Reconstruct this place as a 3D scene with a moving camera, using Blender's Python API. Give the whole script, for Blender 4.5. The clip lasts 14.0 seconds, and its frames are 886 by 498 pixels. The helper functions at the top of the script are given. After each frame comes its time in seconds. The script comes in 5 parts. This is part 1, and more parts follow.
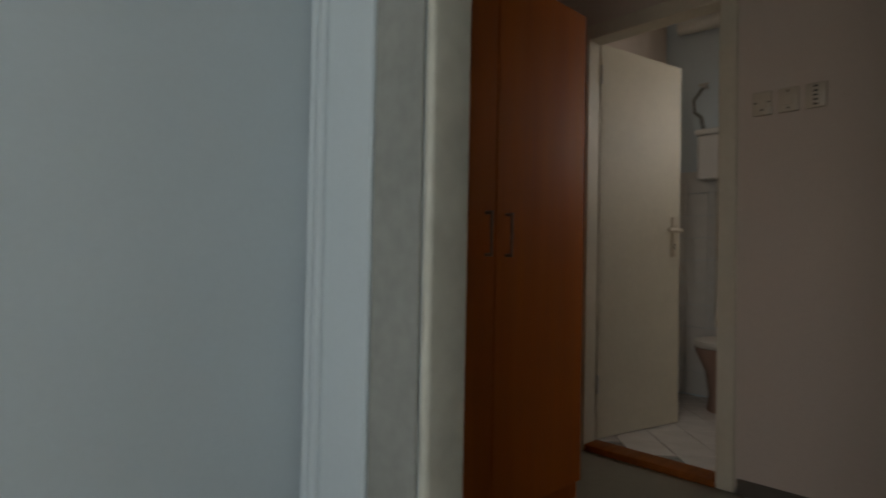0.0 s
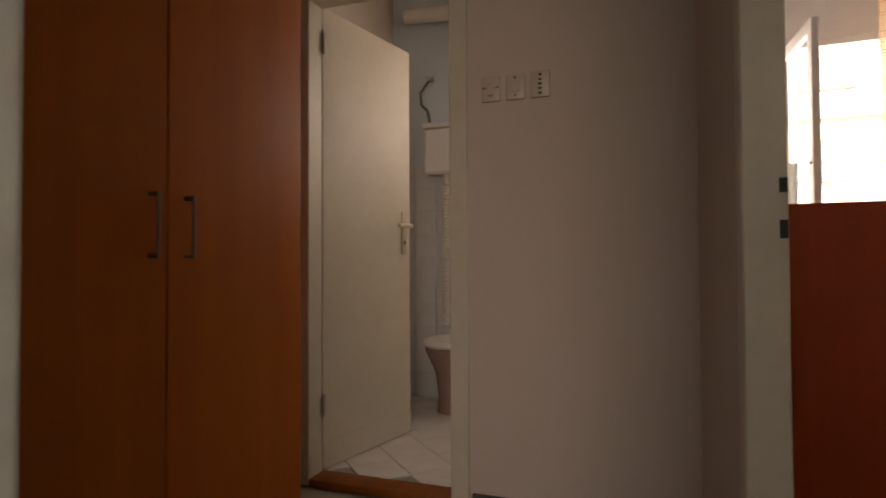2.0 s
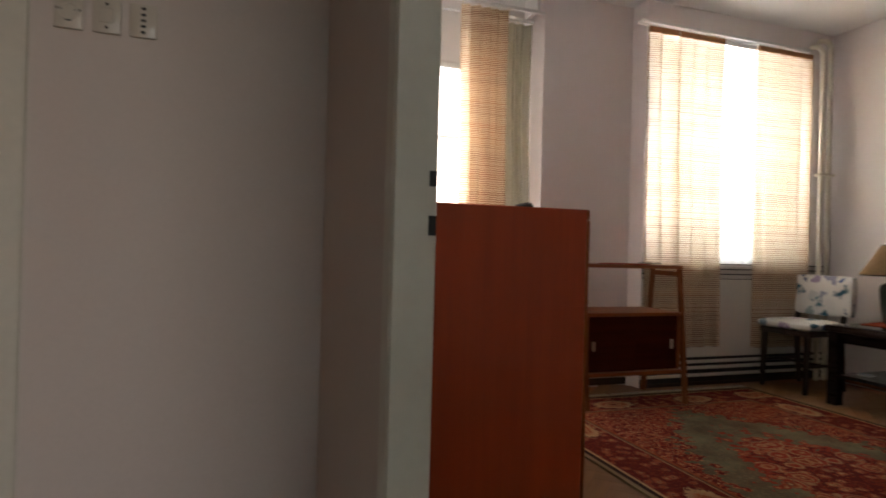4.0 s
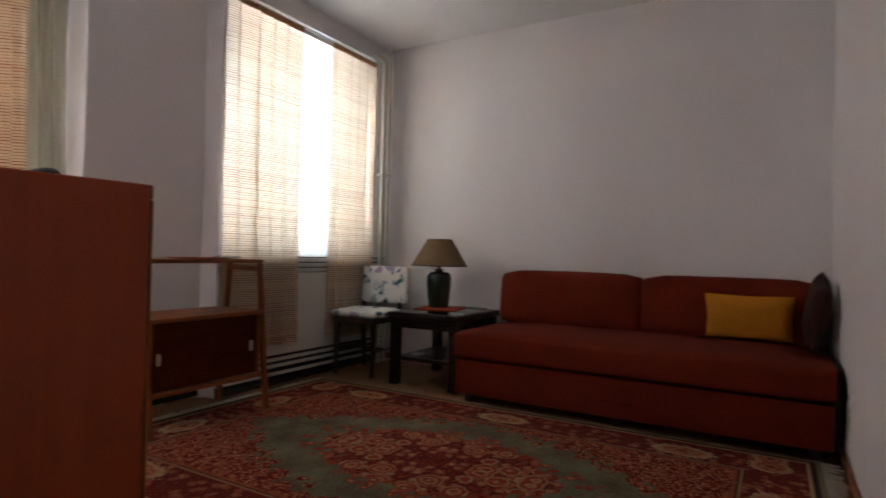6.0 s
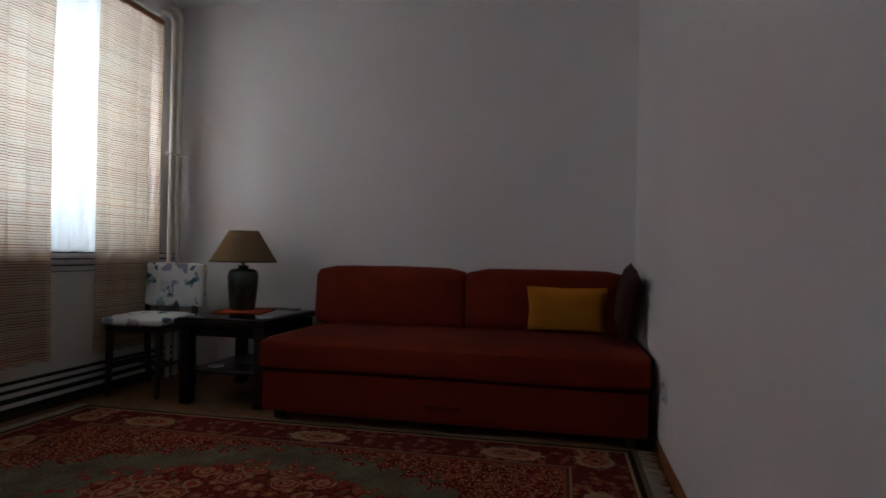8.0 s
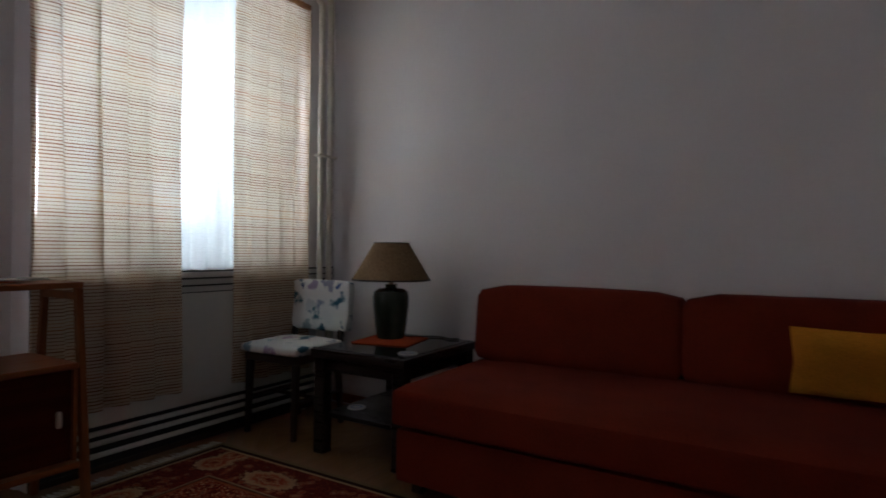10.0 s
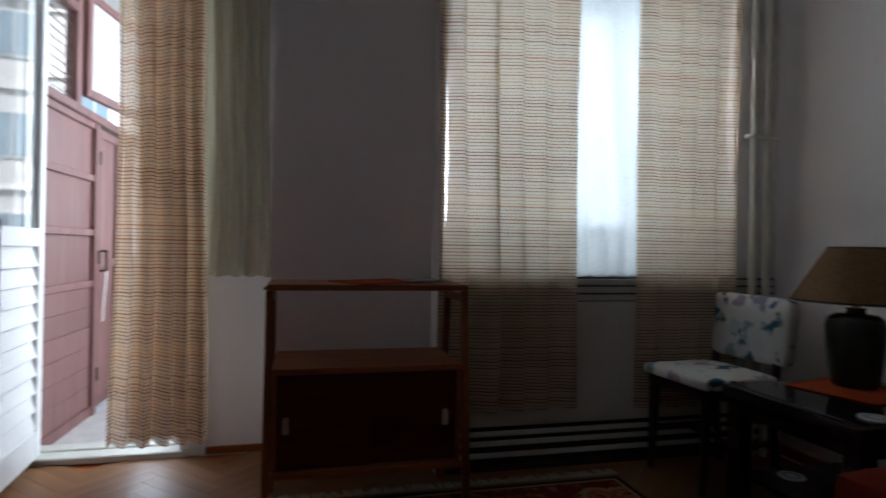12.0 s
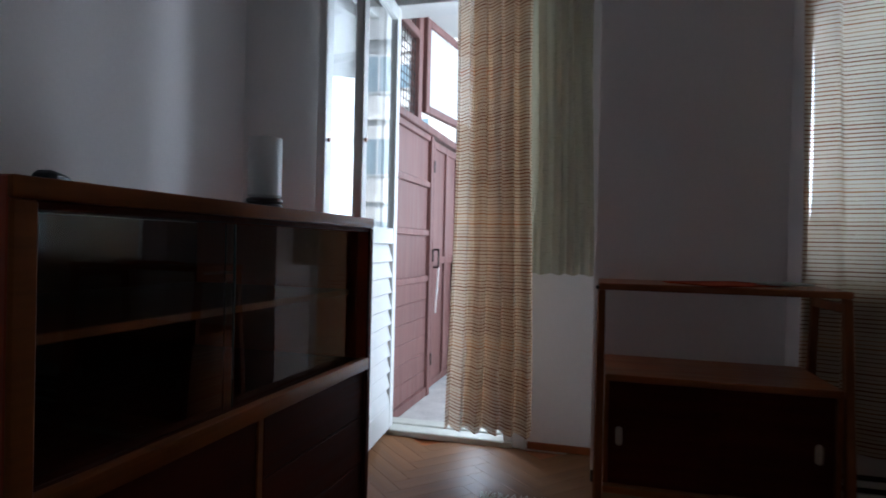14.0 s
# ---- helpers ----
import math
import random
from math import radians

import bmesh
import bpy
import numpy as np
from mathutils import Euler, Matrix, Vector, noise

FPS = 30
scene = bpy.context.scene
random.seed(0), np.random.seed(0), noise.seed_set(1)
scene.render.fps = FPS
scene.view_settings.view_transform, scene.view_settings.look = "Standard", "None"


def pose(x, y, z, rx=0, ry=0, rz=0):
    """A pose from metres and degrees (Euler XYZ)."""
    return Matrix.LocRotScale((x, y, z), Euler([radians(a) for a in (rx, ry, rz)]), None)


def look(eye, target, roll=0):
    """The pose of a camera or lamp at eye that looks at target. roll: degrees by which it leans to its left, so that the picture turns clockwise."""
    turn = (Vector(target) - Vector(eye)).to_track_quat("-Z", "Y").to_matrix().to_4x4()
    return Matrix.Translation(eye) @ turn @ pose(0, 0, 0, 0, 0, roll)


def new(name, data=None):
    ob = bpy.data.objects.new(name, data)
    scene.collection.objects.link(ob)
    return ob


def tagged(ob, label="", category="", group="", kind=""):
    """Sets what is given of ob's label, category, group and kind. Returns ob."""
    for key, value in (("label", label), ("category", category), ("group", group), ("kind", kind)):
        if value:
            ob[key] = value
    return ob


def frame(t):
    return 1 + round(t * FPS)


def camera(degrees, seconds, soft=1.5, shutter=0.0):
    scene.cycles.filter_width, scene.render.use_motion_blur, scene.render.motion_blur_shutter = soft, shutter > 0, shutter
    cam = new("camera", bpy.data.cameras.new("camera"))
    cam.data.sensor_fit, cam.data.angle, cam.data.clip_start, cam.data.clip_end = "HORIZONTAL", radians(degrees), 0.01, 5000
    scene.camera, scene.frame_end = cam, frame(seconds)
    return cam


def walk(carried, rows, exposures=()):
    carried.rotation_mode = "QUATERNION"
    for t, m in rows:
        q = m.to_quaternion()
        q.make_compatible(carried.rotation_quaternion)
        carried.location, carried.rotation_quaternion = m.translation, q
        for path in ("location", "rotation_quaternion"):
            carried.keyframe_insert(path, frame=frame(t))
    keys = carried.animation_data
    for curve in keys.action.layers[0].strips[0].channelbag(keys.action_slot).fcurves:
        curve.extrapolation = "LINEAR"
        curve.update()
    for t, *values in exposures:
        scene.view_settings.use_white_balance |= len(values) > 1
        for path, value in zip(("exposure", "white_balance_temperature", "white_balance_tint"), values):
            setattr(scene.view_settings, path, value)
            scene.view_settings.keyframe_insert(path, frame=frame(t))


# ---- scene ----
cam = camera(75.6, 14.0, 1.7, 0.4)
PATH = [
    (0, (1.39, -0.286, 0.9), (-0.049, 1.102, 0.94), 1.1),
    (0.5, (1.334, -0.204, 0.892), (0.172, 1.423, 0.944), 0.5),
    (1, (1.282, -0.055, 0.897), (0.303, 1.688, 0.948), 0.1),
    (1.5, (1.217, 0.071, 0.903), (0.386, 1.889, 0.954), -0.1),
    (2, (1.186, 0.129, 0.905), (0.509, 2.011, 0.95), -0.3),
    (4.3, (1.127, 0.431, 0.917), (1.937, 2.26, 0.916), 1.6),
    (4.5, (1.14, 0.479, 0.915), (2.055, 2.258, 0.916), 1.5),
    (5, (1.176, 0.597, 0.926), (2.434, 2.152, 0.935), 1.4),
    (5.5, (1.228, 0.662, 0.92), (2.742, 1.968, 0.931), 1.3),
    (6, (1.368, 0.733, 0.92), (3.099, 1.735, 0.941), 1.4),
    (6.5, (1.363, 0.829, 0.918), (3.259, 1.465, 0.942), 1.3),
    (7, (1.438, 0.852, 0.907), (3.402, 1.224, 0.935), 1.1),
    (9.5, (2.36, 1.018, 0.967), (4.199, 1.803, 0.967), 0.6),
    (10, (2.633, 1.072, 0.998), (4.337, 2.12, 1.004), 0.6),
    (10.5, (2.845, 1.087, 0.999), (4.32, 2.438, 1.003), 0.8),
    (11, (3.012, 1.151, 0.989), (4.231, 2.737, 1.0), 0.9),
    (11.5, (3.099, 1.214, 1.003), (3.972, 3.014, 1.012), 1.0),
    (12, (3.129, 1.245, 1.004), (3.609, 3.187, 1.003), 1.1),
    (12.5, (3.114, 1.261, 1.004), (3.237, 3.258, 0.999), 1.1),
    (13, (3.073, 1.253, 0.989), (2.905, 3.246, 0.984), 1.3),
    (13.5, (3.042, 1.264, 0.984), (2.686, 3.232, 0.975), 1.4),
    (14, (2.991, 1.369, 0.979), (2.482, 3.303, 0.967), 1.3),
]
E1 = [(0.0, 1.0, 7600, 13), (1.0, 1.55, 8400, 17), (1.5, 1.95, 8800, 17), (2.0, 1.85, 9400, 27), (4.3, 2.2, 6900, 15), (5.5, 2.1, 6500, 14), (7.0, 1.35, 6000, 13),
      (9.5, 1.0, 5800, 11), (10.2, 0.9, 5800, 11), (11.0, 0.92, 5800, 11), (11.5, 0.78, 5900, 10), (12.5, 0.02, 5500, 8), (13.2, -0.05, 5500, 8), (14.0, 0.25, 5400, 7)]
walk(cam, [(t, look(eye, target, roll)) for t, eye, target, roll in PATH], E1)

# ---------------------------------------------------------------- world and light
world = bpy.data.worlds.new("world")
scene.world = world
world.use_nodes = True
wn = world.node_tree
sky = wn.nodes.new("ShaderNodeTexSky")
sky.sky_type = "NISHITA"
sky.sun_disc = False
sky.sun_elevation = radians(52)
sky.sun_rotation = radians(200)
sky.air_density = 0.7
sky.dust_density = 4.0
sky.ozone_density = 0.6
wn.links.new(sky.outputs[0], wn.nodes["Background"].inputs[0])
wn.nodes["Background"].inputs[1].default_value = 0.15

sun = new("sun", bpy.data.lights.new("sun", "SUN"))
sun.data.energy = 5.0
sun.data.angle = radians(0.5)
sun.data.color = (1.0, 0.95, 0.88)
sun.matrix_basis = look((0, 0, 0), (0.27, 0.55, -0.79))


def area_lamp(name, eye, target, w, h, power, colour):
    lamp = new(name, bpy.data.lights.new(name, "AREA"))
    lamp.data.shape = "RECTANGLE"
    lamp.data.size, lamp.data.size_y = w, h
    lamp.data.energy = power
    lamp.data.color = colour
    lamp.matrix_basis = look(eye, target)
    return lamp


for x in (4.09, 4.86):
    area_lamp("window_daylight", (x, 4.32, 1.75), (x, 0.0, 1.2), 0.46, 1.3, 15, (0.93, 0.96, 1.0))
area_lamp("balcony_daylight", (4.3, 5.56, 1.75), (2.3, 3.2, 0.5), 2.4, 1.6, 80, (0.90, 0.95, 1.0))
area_lamp("balcony_door_daylight", (2.405, 4.34, 1.15), (2.42, 0.0, 0.9), 0.12, 2.0, 5.5, (0.92, 0.96, 1.0))
area_lamp("side_room_daylight", (1.66, -2.75, 1.6), (0.75, 0.5, 1.2), 0.90, 1.3, 7.2, (0.88, 0.95, 1.0))
# Added lamp behind an unseen opening, to brighten the bathroom.
area_lamp("bathroom_added_daylight", (0.9, 3.70, 1.9), (0.5, 2.4, 1.2), 0.55, 0.65, 1.9, (0.95, 0.98, 1.0))

# ---------------------------------------------------------------- materials
def nodes_of(name):
    m = bpy.data.materials.new(name)
    m.use_nodes = True
    nt = m.node_tree
    return m, nt, nt.nodes["Principled BSDF"], nt.nodes["Material Output"]


def ramp(nt, fac, stops):
    r = nt.nodes.new("ShaderNodeValToRGB")
    el = r.color_ramp.elements
    while len(el) < len(stops):
        el.new(0.5)
    for e, (p, c) in zip(el, stops):
        e.position, e.color = p, (*c, 1)
    nt.links.new(fac, r.inputs[0])
    return r.outputs[0]


def noise_tex(nt, scale, detail=4.0, stretch=None, coord="Object"):
    tc = nt.nodes.new("ShaderNodeTexCoord")
    n = nt.nodes.new("ShaderNodeTexNoise")
    n.inputs["Scale"].default_value = scale
    n.inputs["Detail"].default_value = detail
    src = tc.outputs[coord]
    if stretch:
        mp = nt.nodes.new("ShaderNodeMapping")
        mp.inputs["Scale"].default_value = stretch
        nt.links.new(src, mp.inputs[0])
        src = mp.outputs[0]
    nt.links.new(src, n.inputs["Vector"])
    return n.outputs["Fac"]


def mixc(nt, fac, a, b, mode="MIX"):
    mx = nt.nodes.new("ShaderNodeMix")
    mx.data_type, mx.blend_type = "RGBA", mode
    for sock, v in ((mx.inputs[0], fac), (mx.inputs[6], a), (mx.inputs[7], b)):
        if isinstance(v, (int, float)):
            sock.default_value = v
        elif isinstance(v, tuple):
            sock.default_value = (*v, 1)
        else:
            nt.links.new(v, sock)
    return mx.outputs[2]


def bump(nt, bsdf, height, strength, dist=0.01):
    b = nt.nodes.new("ShaderNodeBump")
    b.inputs["Strength"].default_value = strength
    b.inputs["Distance"].default_value = dist
    nt.links.new(height, b.inputs["Height"])
    nt.links.new(b.outputs[0], bsdf.inputs["Normal"])


def scaled(c, k):
    return tuple(min(1.0, v * k) for v in c)


def plain(name, c, rough=0.6, metal=0.0, vary=0.12, fine=60.0, coarse=3.0, bumps=0.1, spec=0.5, coat=0.0):
    """Paint, plastic, metal: colour with broad stains and fine grain, and a fine relief."""
    m, nt, b, _ = nodes_of(name)
    f1 = noise_tex(nt, coarse)
    f2 = noise_tex(nt, fine)
    c1 = ramp(nt, f1, [(0.3, scaled(c, 1 - vary)), (0.7, scaled(c, 1 + vary * 0.5))])
    c2 = mixc(nt, 0.35, c1, ramp(nt, f2, [(0.35, scaled(c, 1 - vary)), (0.65, scaled(c, 1 + vary * 0.4))]))
    nt.links.new(c2, b.inputs["Base Color"])
    rr = ramp(nt, f1, [(0.3, (rough * 0.85,) * 3), (0.7, (min(1, rough * 1.12),) * 3)])
    nt.links.new(rr, b.inputs["Roughness"])
    b.inputs["Metallic"].default_value = metal
    b.inputs["Specular IOR Level"].default_value = spec
    b.inputs["Coat Weight"].default_value = coat
    if bumps:
        bump(nt, b, f2, bumps, 0.003)
    return m


def wood(name, c, dark, axis=2, rough=0.4, grain=14.0, coat=0.0, spec=0.5):
    """Wood with its grain along one axis of the object."""
    m, nt, b, _ = nodes_of(name)
    st = [grain, grain, grain]
    st[axis] = grain * 0.06
    info = nt.nodes.new("ShaderNodeObjectInfo")
    f1 = noise_tex(nt, 1.0, 6.0, tuple(st))
    f2 = noise_tex(nt, 1.0, 3.0, tuple(5 * s for s in st))
    c1 = ramp(nt, f1, [(0.28, dark), (0.5, c), (0.74, scaled(c, 1.18))])
    c2 = mixc(nt, 0.3, c1, ramp(nt, f2, [(0.35, dark), (0.6, c)]))
    hsv = nt.nodes.new("ShaderNodeHueSaturation")
    mr = nt.nodes.new("ShaderNodeMapRange")
    mr.inputs[3].default_value, mr.inputs[4].default_value = 0.92, 1.08
    nt.links.new(info.outputs["Random"], mr.inputs[0])
    nt.links.new(mr.outputs[0], hsv.inputs["Value"])
    nt.links.new(c2, hsv.inputs["Color"])
    nt.links.new(hsv.outputs[0], b.inputs["Base Color"])
    rr = ramp(nt, f2, [(0.3, (rough * 0.8,) * 3), (0.7, (rough * 1.2,) * 3)])
    nt.links.new(rr, b.inputs["Roughness"])
    b.inputs["Coat Weight"].default_value = coat
    b.inputs["Coat Roughness"].default_value = 0.12
    b.inputs["Specular IOR Level"].default_value = spec
    bump(nt, b, f2, 0.08, 0.002)
    return m


def weave(name, c, vary=0.25, rough=0.95, scale=450.0, sheen=0.3):
    """Upholstery cloth: a fine crossing weave under worn, uneven colour."""
    m, nt, b, _ = nodes_of(name)
    tc = nt.nodes.new("ShaderNodeTexCoord")
    heights = []
    for ax in "XYZ":
        w = nt.nodes.new("ShaderNodeTexWave")
        w.bands_direction = ax
        w.inputs["Scale"].default_value = scale / 6.28
        w.inputs["Distortion"].default_value = 1.2
        nt.links.new(tc.outputs["Object"], w.inputs["Vector"])
        heights.append(w.outputs["Fac"])
    f1 = noise_tex(nt, 5.0)
    f2 = noise_tex(nt, 160.0)
    c1 = ramp(nt, f1, [(0.3, scaled(c, 1 - vary)), (0.7, scaled(c, 1 + vary * 0.6))])
    c2 = mixc(nt, 0.4, c1, ramp(nt, f2, [(0.3, scaled(c, 0.6)), (0.7, scaled(c, 1.3))]))
    nt.links.new(c2, b.inputs["Base Color"])
    b.inputs["Roughness"].default_value = rough
    b.inputs["Sheen Weight"].default_value = sheen
    b.inputs["Specular IOR Level"].default_value = 0.2
    h = mixc(nt, 0.5, heights[1], heights[2])
    h = mixc(nt, 0.33, h, heights[0])
    bump(nt, b, mixc(nt, 0.5, h, f2), 0.25, 0.002)
    return m


def glass(name, tint=(1, 1, 1), rough=0.0):
    m, nt, b, _ = nodes_of(name)
    b.inputs["Base Color"].default_value = (*tint, 1)
    b.inputs["Roughness"].default_value = rough
    b.inputs["Transmission Weight"].default_value = 1.0
    b.inputs["IOR"].default_value = 1.45
    return m


def thin_cloth(name, c, stripes=(), through_colour=(0.8, 0.75, 0.65), open_part=0.15, translucent=0.5):
    """Thin curtain cloth: part of the light is scattered back, part goes through. Stripes run across it at given heights' spacing."""
    m, nt, b, out = nodes_of(name)
    tc = nt.nodes.new("ShaderNodeTexCoord")
    col = None
    if stripes:
        sep = nt.nodes.new("ShaderNodeSeparateXYZ")
        nt.links.new(tc.outputs["Object"], sep.inputs[0])
        def calc2(op, x, y=None, z=None):
            n = nt.nodes.new("ShaderNodeMath")
            n.operation = op
            for sck, v in zip(n.inputs, (x, y, z)):
                if isinstance(v, (int, float)):
                    sck.default_value = v
                elif v is not None:
                    nt.links.new(v, sck)
            return n.outputs[0]
        nz = noise_tex(nt, 1.0, 2.0, (2.5, 2.5, 3.0))
        zz = calc2("MULTIPLY_ADD", nz, 0.003, sep.outputs[2])
        lines = calc2("MULTIPLY", zz, stripes[0])
        which = calc2("FLOOR", lines)
        wn_ = nt.nodes.new("ShaderNodeTexWhiteNoise")
        wn_.noise_dimensions = "1D"
        nt.links.new(which, wn_.inputs["W"])
        width = calc2("MULTIPLY_ADD", wn_.outputs["Value"], 0.24, 0.13)
        thread = noise_tex(nt, 1.0, 3.0, (40.0, 40.0, 160.0))
        width = calc2("ADD", width, calc2("MULTIPLY", calc2("SUBTRACT", thread, 0.5), 0.10))
        mask = calc2("LESS_THAN", calc2("FRACT", lines), width)
        comb = nt.nodes.new("ShaderNodeCombineXYZ")
        nt.links.new(zz, comb.inputs[2])
        broad = nt.nodes.new("ShaderNodeTexNoise")
        broad.inputs["Scale"].default_value = stripes[1]
        broad.inputs["Detail"].default_value = 1.0
        nt.links.new(comb.outputs[0], broad.inputs["Vector"])
        tone = ramp(nt, broad.outputs["Fac"], [(0.35, stripes[2]), (0.5, stripes[3]), (0.65, stripes[4])])
        col = mixc(nt, mask, c, tone)
    f2 = noise_tex(nt, 300.0)
    if col is None:
        slub = ramp(nt, noise_tex(nt, 1.0, 3.0, (28.0, 28.0, 330.0)), [(0.34, (0.84, 0.85, 0.85)), (0.42, (1.0, 1.0, 1.0))])
        col = mixc(nt, 1.0, c, slub, "MULTIPLY")
    base = col
    grain = mixc(nt, 0.25, base, mixc(nt, f2, (0.3, 0.28, 0.25), (1, 1, 1)), "MULTIPLY")
    dif = nt.nodes.new("ShaderNodeBsdfDiffuse")
    tra = nt.nodes.new("ShaderNodeBsdfTranslucent")
    tsp = nt.nodes.new("ShaderNodeBsdfTransparent")
    nt.links.new(grain, dif.inputs[0])
    nt.links.new(mixc(nt, 1.0, grain, through_colour, "MULTIPLY"), tra.inputs[0])
    m1 = nt.nodes.new("ShaderNodeMixShader")
    m1.inputs[0].default_value = translucent
    nt.links.new(dif.outputs[0], m1.inputs[1])
    nt.links.new(tra.outputs[0], m1.inputs[2])
    m2 = nt.nodes.new("ShaderNodeMixShader")
    m2.inputs[0].default_value = open_part
    if stripes:
        op = nt.nodes.new("ShaderNodeMapRange")
        op.inputs[3].default_value, op.inputs[4].default_value = open_part * 1.3, open_part * 0.1
        nt.links.new(mask, op.inputs[0])
        nt.links.new(op.outputs[0], m2.inputs[0])
    nt.links.new(m1.outputs[0], m2.inputs[1])
    nt.links.new(tsp.outputs[0], m2.inputs[2])
    nt.links.new(m2.outputs[0], out.inputs[0])
    return m


M_WALL = plain("wall_paint", (0.85, 0.795, 0.775), 0.85, vary=0.05, fine=90, coarse=1.3, bumps=0.12)
M_WALL_HALL = plain("hall_wall_paint", (0.60, 0.51, 0.44), 0.8, vary=0.05, fine=90, coarse=1.3, bumps=0.12)
M_WALL_COOL = plain("side_room_paint", (0.59, 0.68, 0.73), 0.7, vary=0.04, fine=90, coarse=1.5, bumps=0.1)
M_CEIL = plain("ceiling_paint", (0.83, 0.81, 0.79), 0.9, vary=0.04, bumps=0.1)
M_CREAM = plain("cream_gloss_paint", (0.62, 0.57, 0.46), 0.48, vary=0.08, fine=35, coarse=5, bumps=0.12)
M_CREAM_OLD = plain("worn_cream_paint", (0.60, 0.60, 0.53), 0.45, vary=0.16, fine=25, coarse=7, bumps=0.3)
M_JAMB = plain("chipped_grey_white_paint", (0.44, 0.46, 0.43), 0.5, vary=0.25, fine=28, coarse=9, bumps=0.4)
M_WHITE = plain("white_gloss_paint", (0.78, 0.78, 0.76), 0.32, vary=0.05, fine=40, coarse=4, bumps=0.08)
M_WHITE_PANEL = plain("white_panel_paint", (0.70, 0.68, 0.62), 0.5, vary=0.05, fine=40, coarse=3, bumps=0.08)
M_GREY_STRIP = plain("grey_plaster", (0.32, 0.33, 0.31), 0.85, vary=0.2, fine=30, coarse=6, bumps=0.4)
M_ORANGE = wood("orange_veneer", (0.52, 0.130, 0.014), (0.44, 0.104, 0.011), 2, 0.55, 9, 0.0, 0.25)
# One cabinet veneer: lit tone on sides and feet, colour darkened for shade elsewhere.
M_CAB = wood("lit_red_veneer", (0.40, 0.062, 0.014), (0.31, 0.045, 0.011), 2, 0.40, 10, 0.0, 0.35)
M_CAB_SHADE = wood("shaded_red_veneer", (0.070, 0.010, 0.003), (0.038, 0.006, 0.002), 1, 0.55, 12, 0.0, 0.05)
M_CAB_EDGE = wood("amber_wood_edge", (0.25, 0.075, 0.014), (0.17, 0.046, 0.009), 1, 0.5, 20, 0.0, 0.15)
M_SHELF = wood("teak_frame_wood", (0.25, 0.078, 0.020), (0.15, 0.044, 0.012), 2, 0.5, 22, 0.0, 0.2)
M_SHELF_H = wood("teak_board_wood", (0.30, 0.090, 0.022), (0.19, 0.054, 0.013), 0, 0.40, 18, 0.0, 0.3)
M_SHELF_DOOR = wood("sliding_door_veneer", (0.080, 0.013, 0.004), (0.045, 0.008, 0.003), 0, 0.5, 14, 0.0, 0.08)
M_TABLE = wood("black_brown_lacquer", (0.018, 0.009, 0.006), (0.010, 0.006, 0.004), 1, 0.30, 16, 0.0, 0.25)
M_CHAIR = wood("dark_chair_wood", (0.040, 0.020, 0.013), (0.020, 0.011, 0.008), 2, 0.35, 20, 0.1)
M_SOFA = weave("rust_red_upholstery", (0.172, 0.0195, 0.0055), sheen=0.0)
M_CUSHION_Y = weave("mustard_cloth", (0.62, 0.24, 0.015), sheen=0.05)
M_CUSHION_B = weave("dark_brown_cloth", (0.045, 0.011, 0.008), sheen=0.05)
# Black for plastic parts, and for the dark inside holes and grille gaps.
M_BLACK = plain("black_plastic_and_hollows", (0.015, 0.014, 0.014), 0.5, vary=0.2)
M_HANDLE = plain("white_plastic", (0.78, 0.78, 0.76), 0.3, vary=0.03, bumps=0.0)
M_SOCKET = plain("ivory_plastic", (0.55, 0.48, 0.38), 0.35, vary=0.05, bumps=0.0)
M_CHROME = plain("brushed_metal", (0.55, 0.54, 0.52), 0.3, 1.0, vary=0.08, fine=120, bumps=0.05)
M_BRONZE = plain("dull_bronze_metal", (0.30, 0.20, 0.15), 0.38, 0.8, vary=0.15)
M_GLASS = glass("window_glass", (0.97, 0.985, 0.98))
M_GLASS.node_tree.nodes["Principled BSDF"].inputs["IOR"].default_value = 1.2
M_GLASS_LEAF = glass("door_leaf_glass", (0.97, 0.985, 0.98))
M_GLASS_LEAF.node_tree.nodes["Principled BSDF"].inputs["IOR"].default_value = 1.65
M_GLASS_DARK = glass("cabinet_glass", (0.95, 0.95, 0.93))
M_GLASS_DARK.node_tree.nodes["Principled BSDF"].inputs["IOR"].default_value = 1.47
M_MILK = glass("milky_frosted_glass", (0.86, 0.88, 0.88), 0.9)
M_MILK.node_tree.nodes["Principled BSDF"].inputs["Transmission Weight"].default_value = 0.45
M_BROWN_OUT = wood("brown_painted_boards", (0.185, 0.085, 0.074), (0.145, 0.065, 0.056), 2, 0.55, 10)
M_HEATER = plain("grey_enamel", (0.55, 0.53, 0.50), 0.4, vary=0.08)
M_TERRAZZO = plain("balcony_terrazzo", (0.55, 0.53, 0.50), 0.7, vary=0.3, fine=70, coarse=9, bumps=0.2)
M_LINO = plain("hall_linoleum", (0.26, 0.25, 0.20), 0.35, vary=0.12, fine=30, coarse=4, bumps=0.05)
M_PIPE = plain("cream_pipe_paint", (0.74, 0.69, 0.57), 0.4, vary=0.08)
M_FACADE = plain("white_facade_render", (0.86, 0.85, 0.82), 0.9, vary=0.06, fine=4, coarse=0.3, bumps=0.2)
M_STEPS = plain("far_ground", (0.20, 0.21, 0.18), 0.9, vary=0.3, fine=2, coarse=0.1, bumps=0.2)
M_SHEER = thin_cloth("white_sheer_cloth", (0.70, 0.73, 0.73), (), (0.92, 0.96, 0.96), 0.02, 0.115)
